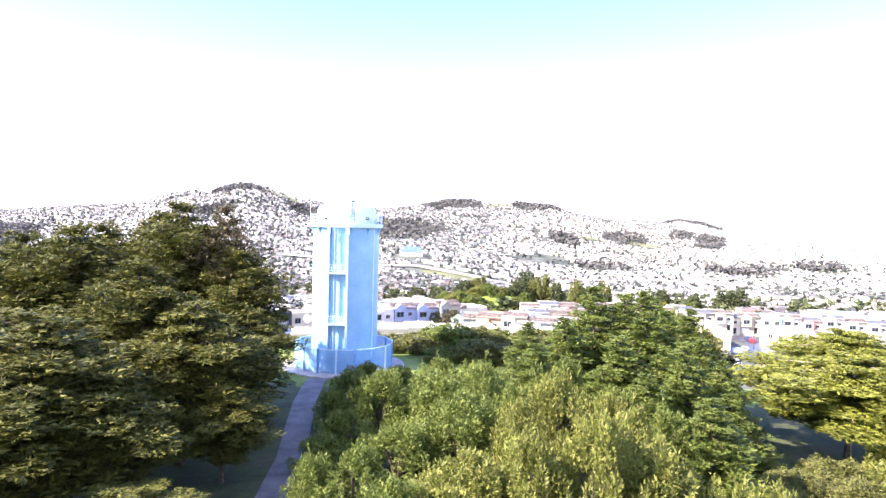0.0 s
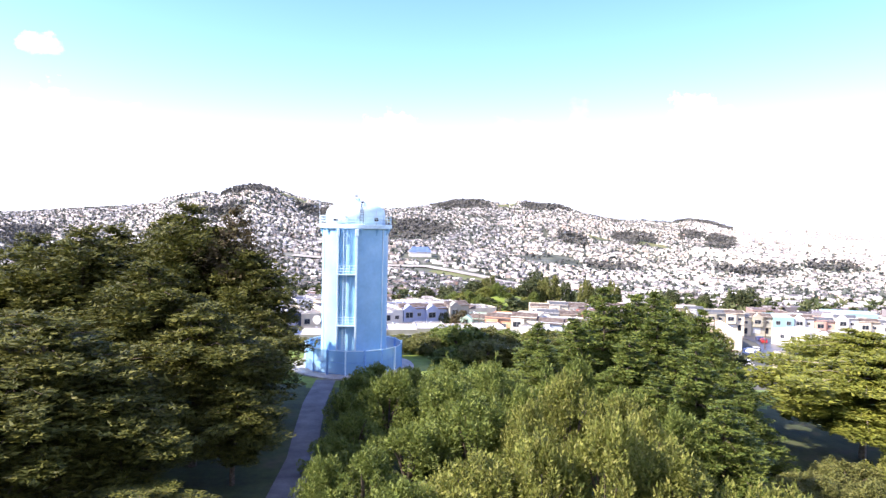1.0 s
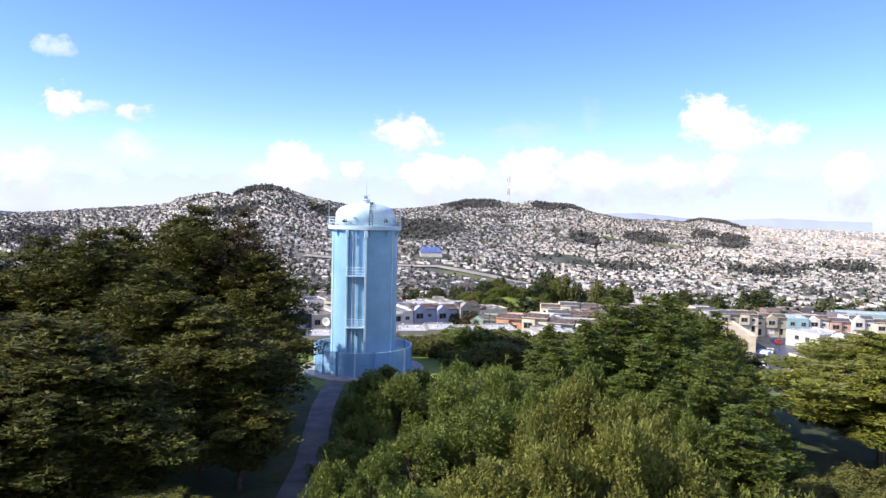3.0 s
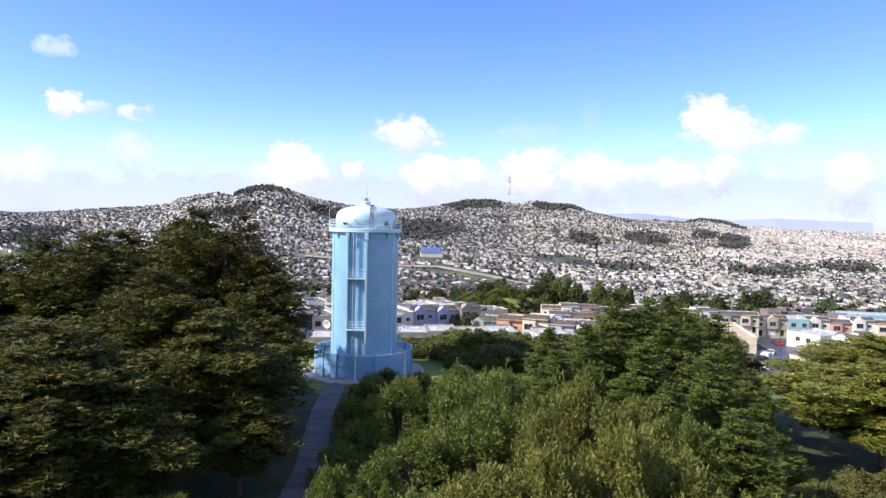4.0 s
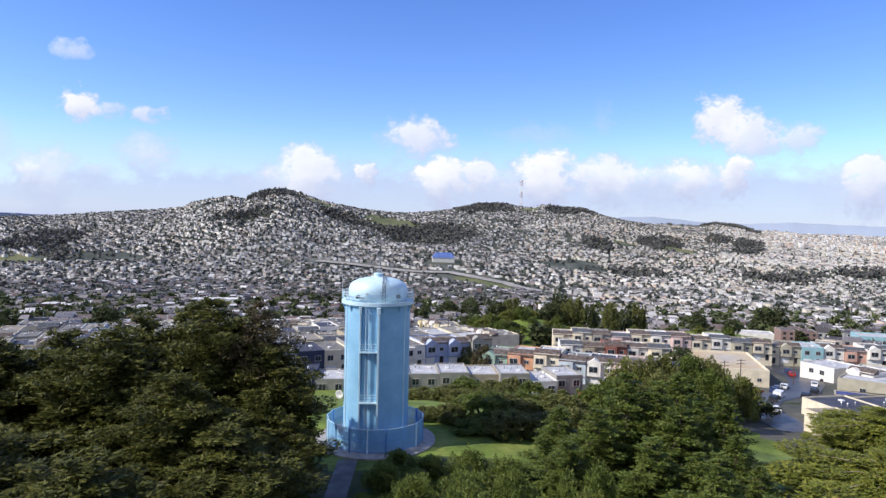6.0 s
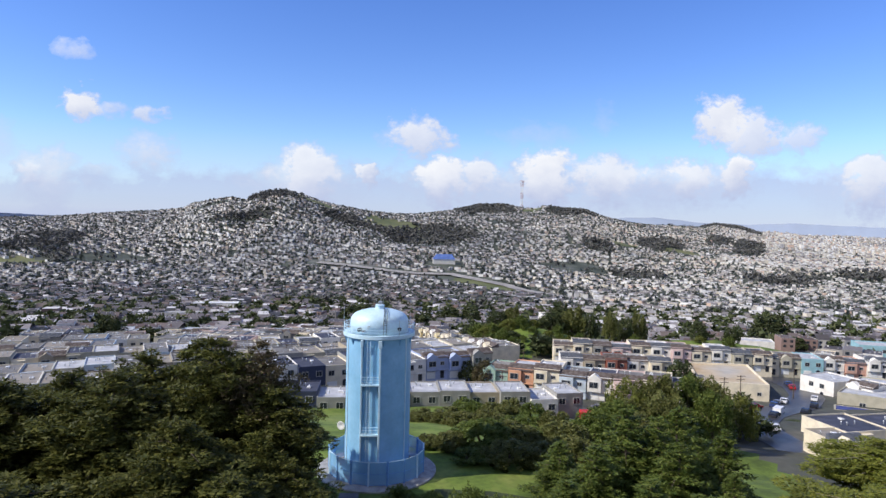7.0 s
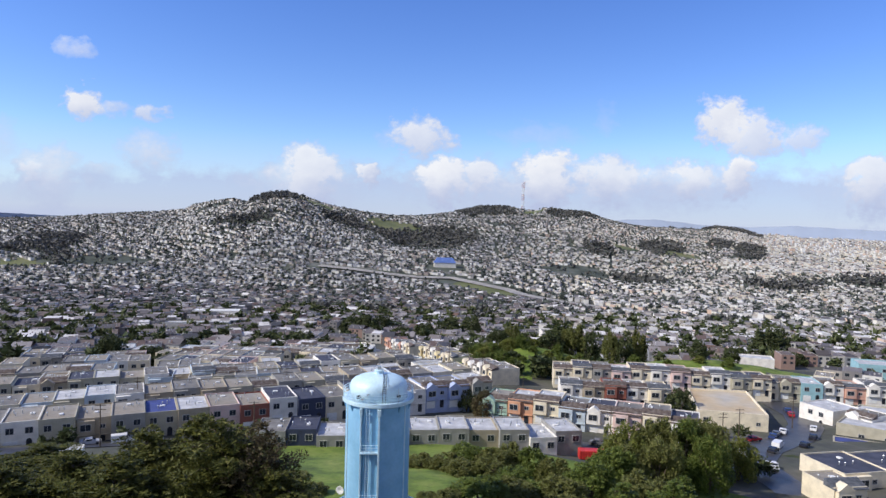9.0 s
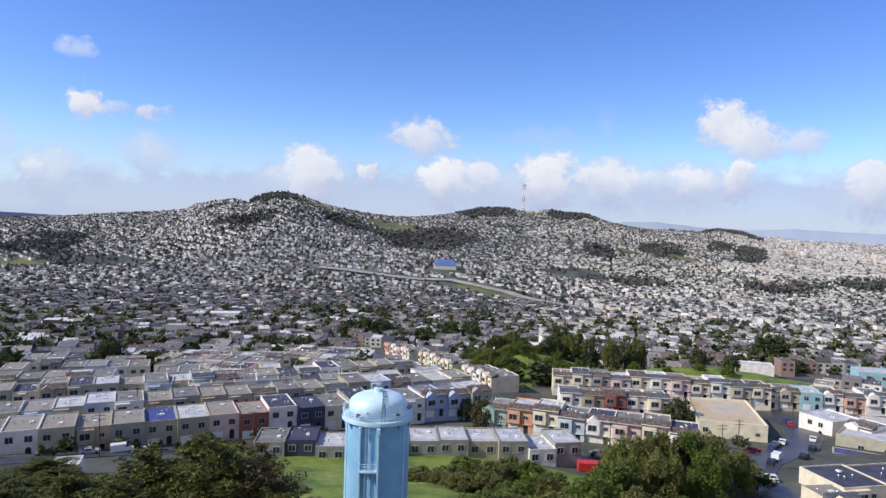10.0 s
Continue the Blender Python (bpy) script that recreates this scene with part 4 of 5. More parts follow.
# ---------------------------------------------------------------- houses
def win_mesh(w, h):
    bm = bmesh.new()
    t = 0.1
    box(bm, -w / 2 - t, -0.06, -t, w / 2 + t, 0.05, 0)
    box(bm, -w / 2 - t, -0.06, h, w / 2 + t, 0.05, h + t)
    box(bm, -w / 2 - t, -0.06, 0, -w / 2, 0.05, h)
    box(bm, w / 2, -0.06, 0, w / 2 + t, 0.05, h)
    box(bm, -0.035, -0.05, 0, 0.035, 0.05, h)
    fr = mesh_of(bm, "window", M["window_frame"])
    bm = bmesh.new()
    box(bm, -w / 2, -0.02, 0, w / 2, 0.03, h)
    return fr, mesh_of(bm, "pane", M["glass"])


WIN = {k: win_mesh(*k) for k in ((1.5, 1.35), (2.2, 1.5), (0.9, 1.2), (1.1, 0.9))}


def window(parent, k, x, y, z, turn=0):
    w = part("window", WIN[k][0], None, parent, at=pose(x, y, z, 0, 0, turn))
    part("pane", WIN[k][1], None, w, "dark glass pane")
    return w


def flat_roof(w, d, h):
    """Roof deck sunk behind a parapet."""
    bm = bmesh.new()
    box(bm, -w / 2 + 0.2, 0.2, h - 0.05, w / 2 - 0.2, d - 0.2, h + 0.03)
    return bm


def body_mesh(w, d, h, bay, style):
    bm = bmesh.new()
    box(bm, -w / 2, 0, -3.0, w / 2, d, h, 0.0)
    p, t = 0.35, 0.2
    for b in ((-w / 2, 0, h, w / 2, t, h + p), (-w / 2, d - t, h, w / 2, d, h + p), (-w / 2, t, h, -w / 2 + t, d - t, h + p), (w / 2 - t, t, h, w / 2, d - t, h + p)):
        box(bm, *b)
    if bay:
        box(bm, -w / 2 + 0.3, -0.9, 2.6, 0.3, 0.0, h - 0.15, 0.05)
        box(bm, -w / 2, -0.25, 2.35, w / 2, 0.0, 2.6, 0.03)
    if style == "gable":
        v = [bm.verts.new(c) for c in ((-w / 2 + 0.1, -0.95, h - 0.15), (0.5, -0.95, h - 0.15), (-w / 4 + 0.3, -0.95, h + 1.3), (-w / 2 + 0.1, 1.2, h - 0.15), (0.5, 1.2, h - 0.15), (-w / 4 + 0.3, 1.2, h + 1.3))]
        bm.faces.new(v[:3]), bm.faces.new((v[3], v[5], v[4]))
        bm.faces.new((v[0], v[2], v[5], v[3])), bm.faces.new((v[1], v[4], v[5], v[2])), bm.faces.new((v[0], v[3], v[4], v[1]))
    return bm


def mansard(w, h, deep=2.6, rise=1.25):
    """Stepped tile courses that slope up and back from the front wall to a ridge."""
    bm = bmesh.new()
    n, a = 8, w / 2 + 0.05
    prof = [(-0.45, h - 0.12)]
    for k in range(n):
        y0, y1 = -0.45 + (deep + 0.45) * k / n, -0.45 + (deep + 0.45) * (k + 1) / n
        z0, z1 = h - 0.04 + rise * k / n, h - 0.04 + rise * (k + 1) / n
        prof += [(y0, z0 + 0.07), (y1, z1)]
    prof += [(deep + 0.3, h + rise), (deep + 0.3, h - 0.12)]
    lo, hi = [bm.verts.new((-a, y, z)) for y, z in prof], [bm.verts.new((a, y, z)) for y, z in prof]
    for i in range(len(prof)):
        j = (i + 1) % len(prof)
        bm.faces.new((lo[i], hi[i], hi[j], lo[j]))
    bm.faces.new(lo), bm.faces.new(hi[::-1])
    return bm


CACHE = {}


def cached(key, make):
    if key not in CACHE:
        CACHE[key] = make()
    return CACHE[key]


def coloured(ob, mat):
    ob.material_slots[0].link = "OBJECT"
    ob.material_slots[0].material = mat
    return ob


hrng = random.Random(5)
STOREYS = {1: 3.3, 2: 6.3, 3: 9.0}


def house(x, y, turn, style, colour, roof, z=None, w=7.4, d=13.0, group="terraced houses", storeys=2):
    """A stucco terraced house; its front wall faces local -y, its base is at that place. Styles: mansard, gable, plain, rear."""
    h = STOREYS[storeys]
    z = gz(x, y) if z is None else z
    words = {"mansard": "with a tiled strip roof", "gable": "with a small front gable", "plain": "with a flat parapet roof", "rear": "seen from its plain rear wall"}[style]
    root = thing("house", pose(x, y, z, 0, 0, turn), f"{colour} stucco row house {words}", "house", group)
    bay = style in ("mansard", "gable") or (style == "plain" and hrng.random() < 0.4)
    b = part("wall", cached(("body", w, d, h, bay, style == "gable"), lambda: mesh_of(body_mesh(w, d, h, bay, style), "wall", M["wall_grey"])), None, root)
    coloured(b, M["wall_" + colour])
    rm = {"pale": "roof_pale", "grey": "roof_grey", "dark": "roof_dark", "tan": "roof_tan", "blue": "roof_blue"}[roof]
    rf = part("roof", cached(("roof", w, d, h), lambda: mesh_of(flat_roof(w, d, h), "roof", M["roof_grey"])), None, root)
    coloured(rf, M[rm])
    if style in ("mansard", "gable"):
        ms = part("roof_strip", cached(("mans", w, h), lambda: mesh_of(mansard(w, h), "roof_strip", M["pitched"])), None, root, "sloping tiled roof strip")
        coloured(ms, M[hrng.choice(("pitched", "pitched", "pitched_grey"))])
    def vent():
        bm = bmesh.new()
        tube(bm, (0, 0, 0), (0, 0, 0.7), 0.12, n=8)
        tube(bm, (0, 0, 0.7), (0, 0, 0.85), 0.2, 0.1, 8)
        return mesh_of(bm, "vent", M["steel"])
    def hatch():
        bm = bmesh.new()
        box(bm, -0.6, -0.45, 0, 0.6, 0.45, 0.35, 0.05)
        return mesh_of(bm, "skylight", M["white"])
    for _ in range(4):
        part("vent", cached("vent", vent), None, root, at=pose(hrng.uniform(-2.6, 2.6), hrng.uniform(3.4, d - 2), h))
    part("skylight", cached("hatch", hatch), None, root, at=pose(hrng.uniform(-2, 2), hrng.uniform(4, d - 3), h, 0, 0, 90 * hrng.randint(0, 1)))
    if style == "rear":
        for wx in (-1.9, 1.7):
            window(root, (1.5, 1.35), wx, -0.03, h - 2.2)
        return root
    top = h - 2.5
    if bay:
        window(root, (2.2, 1.5), -1.7, -0.93, top)
        window(root, (1.1, 0.9), 1.9, -0.03, top + 0.2)
    else:
        window(root, (1.5, 1.35), -1.9, -0.03, top)
        window(root, (1.5, 1.35), 1.9, -0.03, top)
    if storeys == 3:
        window(root, (1.5, 1.35), -1.9, -0.03, top - 2.8)
        window(root, (1.5, 1.35), 1.9, -0.03, top - 2.8)
    window(root, (1.5, 1.35), -1.6, d + 0.03, top, 180)
    window(root, (1.5, 1.35), 1.6, d + 0.03, top, 180)
    def gdoor():
        bm = bmesh.new()
        box(bm, -1.35, -0.05, 0.05, 1.35, 0.05, 2.15)
        for k in range(4):
            box(bm, -1.28, -0.08, 0.12 + k * 0.51, 1.28, -0.05, 0.54 + k * 0.51)
        return mesh_of(bm, "garage_door", M["white"])
    def door():
        bm = bmesh.new()
        box(bm, -0.6, -0.04, 0.05, 0.6, 0.05, 2.0)
        tube(bm, (0, -0.04, 2.0), (0, 0.05, 2.0), 0.6, n=16)
        return mesh_of(bm, "door", M["dark_metal"])
    part("garage_door", cached("gdoor", gdoor), None, root, at=pose(-1.7, -0.02, 0))
    part("door", cached("door", door), None, root, "dark arched entrance", at=pose(1.9, -0.02, 0))
    return root


def row(x, y, heading, specs, w=7.5, z=None, storeys=2, drop=0.0, **kw):
    """Houses side by side from a place along a heading (degrees, from +x); their fronts face the right-hand side of the heading."""
    c, s = math.cos(radians(heading)), math.sin(radians(heading))
    for i, (style, colour, roof) in enumerate(specs):
        off = hrng.uniform(-1.0, 1.0)
        hx, hy = x + c * w * (i + 0.5) - s * off, y + s * w * (i + 0.5) + c * off
        house(hx, hy, heading, style, colour, roof, None if z is None else z + drop * i + hrng.choice((-0.7, -0.35, 0.0, 0.3, 0.6)), w=w - 0.06, storeys=storeys, **kw)


# first row, whose rear walls face the lawn
FROW = [("rear", "grey", "grey"), ("rear", "dark blue", "dark"), ("rear", "grey", "pale"), ("rear", "tan", "grey"), ("rear", "tan", "pale"), ("rear", "grey", "pale"), ("rear", "grey", "pale"), ("rear", "tan", "pale"), ("rear", "grey", "pale")]
row(-28.2, 60.4, 0.5, FROW, w=7.0, z=-9.2, storeys=1, d=10.5)
row(34.8, 59.6, 6, [("rear", "white", "pale"), ("rear", "grey", "pale")], w=6.6, z=-9.9, storeys=1, d=10.5)
# the long row on the far side of the street
COLS = ["beige", "grey", "grey", "white", "beige", "tan", "grey", "beige", "tan", "pink", "brick red", "white", "dark blue", "cream", "grey", "beige", "white", "lavender", "lavender", "grey"]
ROOFS = ["tan", "tan", "grey", "tan", "tan", "tan", "tan", "blue", "pale", "tan", "tan", "dark", "dark", "grey", "dark", "grey", "grey", "grey", "grey", "pale"]
row(-106.6, 58.2, 20.5, [("gable" if k > 16 else "plain", a, b) for k, (a, b) in enumerate(zip(COLS, ROOFS))], w=7.5, z=-12.8, drop=0.02)
row(-116, 84, 20.5, [(hrng.choice(("plain",) * 7 + ("mansard", "gable")), hrng.choice(["beige", "grey", "tan", "tan", "cream", "beige", "pale blue", "grey", "white"]), hrng.choice(["grey", "tan", "grey", "tan", "dark", "pale", "pale"])) for _ in range(21)], w=7.5, d=12, z=-14.5)
row(-128, 118, 20.5, [(hrng.choice(("plain",) * 7 + ("mansard", "gable")), hrng.choice(["beige", "grey", "tan", "tan", "cream", "beige", "pale blue", "grey", "white"]), hrng.choice(["grey", "tan", "grey", "tan", "dark", "pale", "pale"])) for _ in range(20)], w=7.5, d=12, z=-17.5)
# coloured houses down to the hall
row(29.4, 98.8, -24.6, [("gable", "green", "tan"), ("mansard", "orange", "pale"), ("mansard", "cream", "pale"), ("mansard", "pale blue", "grey"), ("gable", "white", "dark"), ("mansard", "pink", "grey"), ("mansard", "cream", "grey"), ("mansard", "white", "dark")], w=7.4, z=-13.9)
# the row above, behind
row(67, 162.5, -12.5, [("mansard", c, r) for c, r in zip(["cream", "cream", "grey", "pink", "cream", "white", "pink", "cream", "white", "beige", "cream"], ["grey", "dark", "grey", "pale", "dark", "pale", "grey", "tan", "pale", "dark", "dark"])], w=7.4, z=-19.0, drop=0.03)
row(60, 126, -10, [("mansard", c, "grey") for c in ("white", "tan", "brick red", "white", "cream")], w=7.2, z=-17.0, d=11)
row(143, 149, -16, [("mansard", "cream", "grey"), ("gable", "beige", "grey"), ("plain", "teal", "pale"), ("gable", "white", "grey"), ("mansard", "salmon", "tan"), ("gable", "white", "grey"), ("mansard", "cream", "grey"), ("mansard", "white", "dark")], w=7.6, z=-20.5)
# houses beside the long street
row(35, 188, -74.5, [("gable", k, "grey") for k in ("cream", "white", "white", "cream")], w=7.2, z=-22.0, d=12, drop=0.8)
row(19.5, 246, -74.5, [("gable", k, "grey") for k in ("yellow", "cream", "white", "yellow", "cream", "cream")], w=7.2, z=-28, d=12, drop=0.8)
row(1.5, 310, -74.5, [("gable", k, "grey") for k in ("orange", "salmon", "white", "white", "salmon", "white", "cream")], w=7.2, z=-35.5, d=12, drop=0.8)
row(24.5, 164, 105.5, [("plain", k, "pale") for k in ("white", "grey", "beige", "pale blue", "white", "beige")], w=7.4, z=-19.5, d=12, drop=-0.9)
# right-hand corner buildings
house(141.5, 112.5, -72, "plain", "white", "pale", z=-20.5, w=12, d=13)
house(147.5, 101, -66, "gable", "white", "grey", z=-20.0, w=8, d=11)
house(107, 45.0, 8, "plain", "cream", "dark", z=-16.2, w=12, d=13)
house(121, 46.5, 8, "plain", "cream", "dark", z=-17.2, w=13, d=15)
house(-60, 38, 15, "rear", "white", "pale", z=-7.3, w=7.2, d=8, storeys=1)
house(94, 33, 5, "gable", "cream", "tan", z=-14.5, w=7.5, d=9)


# ---- the hall with the broad tan roof
def big_building(name, corners, z0, z1, wall, roof, label, category, parapet=0.5, windows=()):
    """A flat-roofed block on four ground corners, with a parapet."""
    root = thing(name, pose(0, 0, 0), label, category)
    c = [Vector((*p, 0)) for p in corners]
    m = sum(c, Vector()) / 4
    bm = bmesh.new()
    lo = [bm.verts.new((p.x, p.y, z0 - 3)) for p in c]
    hi = [bm.verts.new((p.x, p.y, z1 + parapet)) for p in c]
    inn = [p + (m - p).normalized() * 0.5 for p in c]
    hi2 = [bm.verts.new((p.x, p.y, z1 + parapet)) for p in inn]
    lo2 = [bm.verts.new((p.x, p.y, z1 - 0.1)) for p in inn]
    for i in range(4):
        j = (i + 1) % 4
        bm.faces.new((lo[i], lo[j], hi[j], hi[i])), bm.faces.new((hi[i], hi[j], hi2[j], hi2[i])), bm.faces.new((hi2[i], hi2[j], lo2[j], lo2[i]))
    bm.faces.new(lo[::-1])
    part("wall", bm, wall, root)
    bm = bmesh.new()
    bm.faces.new([bm.verts.new((p.x, p.y, z1)) for p in inn])
    bmesh.ops.subdivide_edges(bm, edges=bm.edges[:], cuts=6, use_grid_fill=True)
    for v in bm.verts:
        v.co.z += 0.06 * math.sin(v.co.x) * math.cos(v.co.y)
    part("roof", bm, roof, root)
    a, b = c[0], c[1]
    for t, zz, k in windows:
        p = a.lerp(b, t)
        d = (b - a).normalized()
        window(root, k, p.x + d.y * 0.03, p.y - d.x * 0.03, zz, math.degrees(math.atan2(d.y, d.x)))
    return root


big_building("hall", [(97.5, 104.5), (116.8, 98.5), (126.5, 128), (107, 131.5)], -19, -13.3, M["wall_cream"], M["hall_roof"], "large cream hall with a broad stained tan flat roof", "building", 0.6, [(0.12, -16.2, (1.5, 1.35)), (0.86, -16.2, (1.1, 0.9))])
big_building("warehouse", [(137, 96.5), (154, 83), (186, 103), (160, 117)], -21, -14.6, M["wall_beige"], M["roof_pale"], "low pale grey warehouse with a flat roof", "building", 0.4, [(0.3, -18, (1.5, 1.35)), (0.6, -18, (1.5, 1.35))])
big_building("shed", [(130, 88), (150, 75), (153.5, 80), (133.5, 93)], -20, -17.2, M["wall_beige"], M["roof_blue"], "low shed with a dark blue roof", "building", 0.2)
big_building("long_white_roof", [(-196, 600), (-150, 603), (-150, 618), (-196, 615)], -64, -54, M["wall_white"], M["white"], "white flat-roofed block among houses", "building")
big_building("long_shed", [(-190, 456), (-128, 462), (-128, 470), (-190, 464)], -52, -44, M["wall_white"], M["roof_pale"], "long pale low shed among houses", "building")
big_building("store", [(196, 259), (214, 252), (218, 262), (200, 269)], -34, -27.5, M["wall_white"], M["roof_pale"], "long white store with a flat roof", "building")
big_building("teal_store", [(240, 222), (262, 214), (268, 228), (246, 236)], -32, -23, M["wall_teal"], M["roof_pale"], "teal block with a pale flat roof", "building", 0.5, [(0.2, -26, (2.2, 1.5)), (0.5, -26, (2.2, 1.5)), (0.8, -26, (2.2, 1.5))])
big_building("knoll_house", [(84, 252), (100, 250), (101, 262), (85, 264)], -22, -14, M["wall_white"], M["roof_grey"], "pale block behind the green knoll", "building", 0.5, [(0.3, -18, (1.5, 1.35)), (0.7, -18, (1.5, 1.35))])

school = thing("school", pose(150, 1585, gz(150, 1585)), "long white school with a blue hipped roof", "building")
bm = bmesh.new()
box(bm, -28, -9, -4, 28, 9, 11)
part("wall", bm, M["wall_white"], school)
bm = bmesh.new()
v = [bm.verts.new(c) for c in ((-29, -10, 11), (29, -10, 11), (29, 10, 11), (-29, 10, 11), (-20, 0, 24), (20, 0, 24))]
for f in ((0, 1, 5, 4), (1, 2, 5), (2, 3, 4, 5), (3, 0, 4), (3, 2, 1, 0)):
    bm.faces.new([v[i] for i in f])
part("roof", bm, M["blue_roof"], school, "blue hipped roof")

# ---- lattice mast on the far hill
mast = thing("broadcast_mast", pose(953, 4502, gz(953, 4502)), "tall red and white three-legged broadcast mast", "mast")
mz0, mz1 = gz(953, 4502), 352.0
mh = mz1 - mz0
for k in range(3):
    a = 2 * math.pi * k / 3 + 0.4
    for i in range(8):
        t0, t1 = i / 8, (i + 1) / 8
        rr = [20 - 12 * math.sin(math.pi * min(1.0, t * 0.75)) for t in (t0, t1)]
        bm = bmesh.new()
        tube(bm, (rr[0] * math.cos(a), rr[0] * math.sin(a), mh * t0), (rr[1] * math.cos(a), rr[1] * math.sin(a), mh * t1), 1.6, n=6)
        part("leg", bm, M["mast_red"] if i % 2 else M["white"], mast)
for t in (0.3, 0.52, 0.72, 0.97):
    rr = 20 - 12 * math.sin(math.pi * min(1.0, t * 0.75))
    bm = bmesh.new()
    lathe(bm, [(rr, mh * t - 2), (rr + 1.5, mh * t - 2), (rr + 1.5, mh * t + 2), (rr, mh * t + 2), (rr, mh * t - 2)], 12, False)
    part("crossarm", bm, M["white"], mast)


# ---- the town: rows of small houses, district by district
class Soup:
    def __init__(self):
        self.v, self.q, self.m, self.n = [], [], [], 0

    def quad(self, pts, mat):
        self.v += pts
        self.q.append((self.n, self.n + 1, self.n + 2, self.n + 3))
        self.m.append(mat)
        self.n += 4

    def block(self, x, y, z0, z1, w, d, c, s, peak=0.0, windows=False):
        """A house body with flat or ridged roof, at a centre, turned by the cosine and sine c, s."""
        def at(u, v, z):
            return (x + u * c - v * s, y + u * s + v * c, z)
        a, b = w / 2, d / 2
        n = self.n
        self.v += [at(-a, -b, z0), at(a, -b, z0), at(a, b, z0), at(-a, b, z0), at(-a, -b, z1), at(a, -b, z1), at(a, b, z1), at(-a, b, z1)]
        self.q += [(n, n + 1, n + 5, n + 4), (n + 1, n + 2, n + 6, n + 5), (n + 2, n + 3, n + 7, n + 6), (n + 3, n, n + 4, n + 7)]
        self.m += [0] * 4
        self.n += 8
        if peak:
            n = self.n
            self.v += [at(-a - .2, -b - .2, z1), at(a + .2, -b - .2, z1), at(a + .2, b + .2, z1), at(-a - .2, b + .2, z1), at(-a - .2, 0, z1 + peak), at(a + .2, 0, z1 + peak)]
            self.q += [(n, n + 1, n + 5, n + 4), (n + 2, n + 3, n + 4, n + 5), (n + 1, n + 2, n + 5, n + 5), (n + 3, n, n + 4, n + 4)]
            self.m += [1, 1, 1, 1]
            self.n += 6
        else:
            self.quad([at(-a + .3, -b + .3, z1 + .06), at(a - .3, -b + .3, z1 + .06), at(a - .3, b - .3, z1 + .06), at(-a + .3, b - .3, z1 + .06)], 1)
            self.quad([at(-a, -b, z1), at(a, -b, z1), at(a, b, z1), at(-a, b, z1)], 0)
        if windows:
            for _ in range(3):
                u, v, e, k = trng.uniform(-a + 1, a - 1), trng.uniform(-b + 1, b - 1), trng.uniform(0.15, 0.4), trng.uniform(0.3, 0.8)
                n = self.n
                self.v += [at(u + i * e, v + j * e, z1 + q) for q in (0, k + peak * 0.6) for i, j in ((-1, -1), (1, -1), (1, 1), (-1, 1))]
                self.q += [(n, n + 1, n + 5, n + 4), (n + 1, n + 2, n + 6, n + 5), (n + 2, n + 3, n + 7, n + 6), (n + 3, n, n + 4, n + 7), (n + 4, n + 5, n + 6, n + 7)]
                self.m += [0] * 5
                self.n += 8
            for side in (-1, 1):
                v = side * (b + 0.05)
                for zz in ((z1 - 2.4, z1 - 1.0), (z1 - 5.2, z1 - 3.8)):
                    for u in (-1.8, 1.8):
                        p = [at(u - 0.8, v, zz[0]), at(u + 0.8, v, zz[0]), at(u + 0.8, v, zz[1]), at(u - 0.8, v, zz[1])]
                        self.quad(p if side < 0 else p[::-1], 2)


trng = np.random.RandomState(9)
ROAD_LONG = [(44, 118), (37, 150), (30, 178), (21, 208), (0, 280), (-22, 366), (-46, 450)]
FREEWAY = [(-160, 1500), (9, 1454), (75, 1443), (155, 1440), (259, 1277), (318, 1047), (374, 919), (450, 800), (620, 640)]


def from_line(x, y, pts):
    best = 1e9
    for (ax, ay), (bx, by) in zip(pts, pts[1:]):
        dx, dy = bx - ax, by - ay
        t = min(1, max(0, ((x - ax) * dx + (y - ay) * dy) / (dx * dx + dy * dy)))
        best = min(best, math.hypot(x - ax - t * dx, y - ay - t * dy))
    return best


# woods on the far hills and in the valley: bearing, distance, half widths of both
WOODS = [(3.6, 2380, 4.4, 300), (-9.3, 2720, 2.3, 260), (-11.9, 2230, 2.3, 75), (-3.2, 2460, 2.6, 120), (8.5, 3450, 2.6, 320), (16.0, 3350, 2.2, 240), (23.4, 2630, 1.8, 300), (18.3, 2200, 1.3, 110), (30.0, 2750, 1.1, 330),
         (27.8, 2950, 1.0, 130), (28.6, 4080, 2.2, 220), (21.6, 1740, 2.4, 75), (32.1, 1740, 2.6, 70), (37.8, 1960, 1.7, 80), (34.2, 1890, 1.3, 50), (-27.8, 2050, 3.7, 130), (-25.3, 2380, 1.9, 130), (-25.4, 1830, 0.8, 90),
         (28.2, 925, 1.3, 75), (-0.8, 860, 1.8, 60), (8.4, 850, 0.9, 70), (-5.2, 890, 0.9, 90)]


def within(az, r, spots):
    """Whether a bearing and distance lie inside one of those ovals, whose edges are uneven."""
    return any(((az - a) / wa) ** 2 + ((r - d) / wr) ** 2 < 1 + 0.45 * math.sin(az * 4.1 + a) * math.sin(r / 45.0 + d) + 0.3 * math.sin(az * 11 + r / 23.0) for a, d, wa, wr in spots)


def wooded(x, y, az, r):
    """Open or wooded ground with no houses."""
    if within(az, r, WOODS) or within(az, r, MEADOWS):
        return True
    return r > 1350 and math.sin(x / 190 + 2) * math.sin(y / 160 + 1) + 0.4 * math.sin(x / 61) * math.sin(y / 77) > 0.95


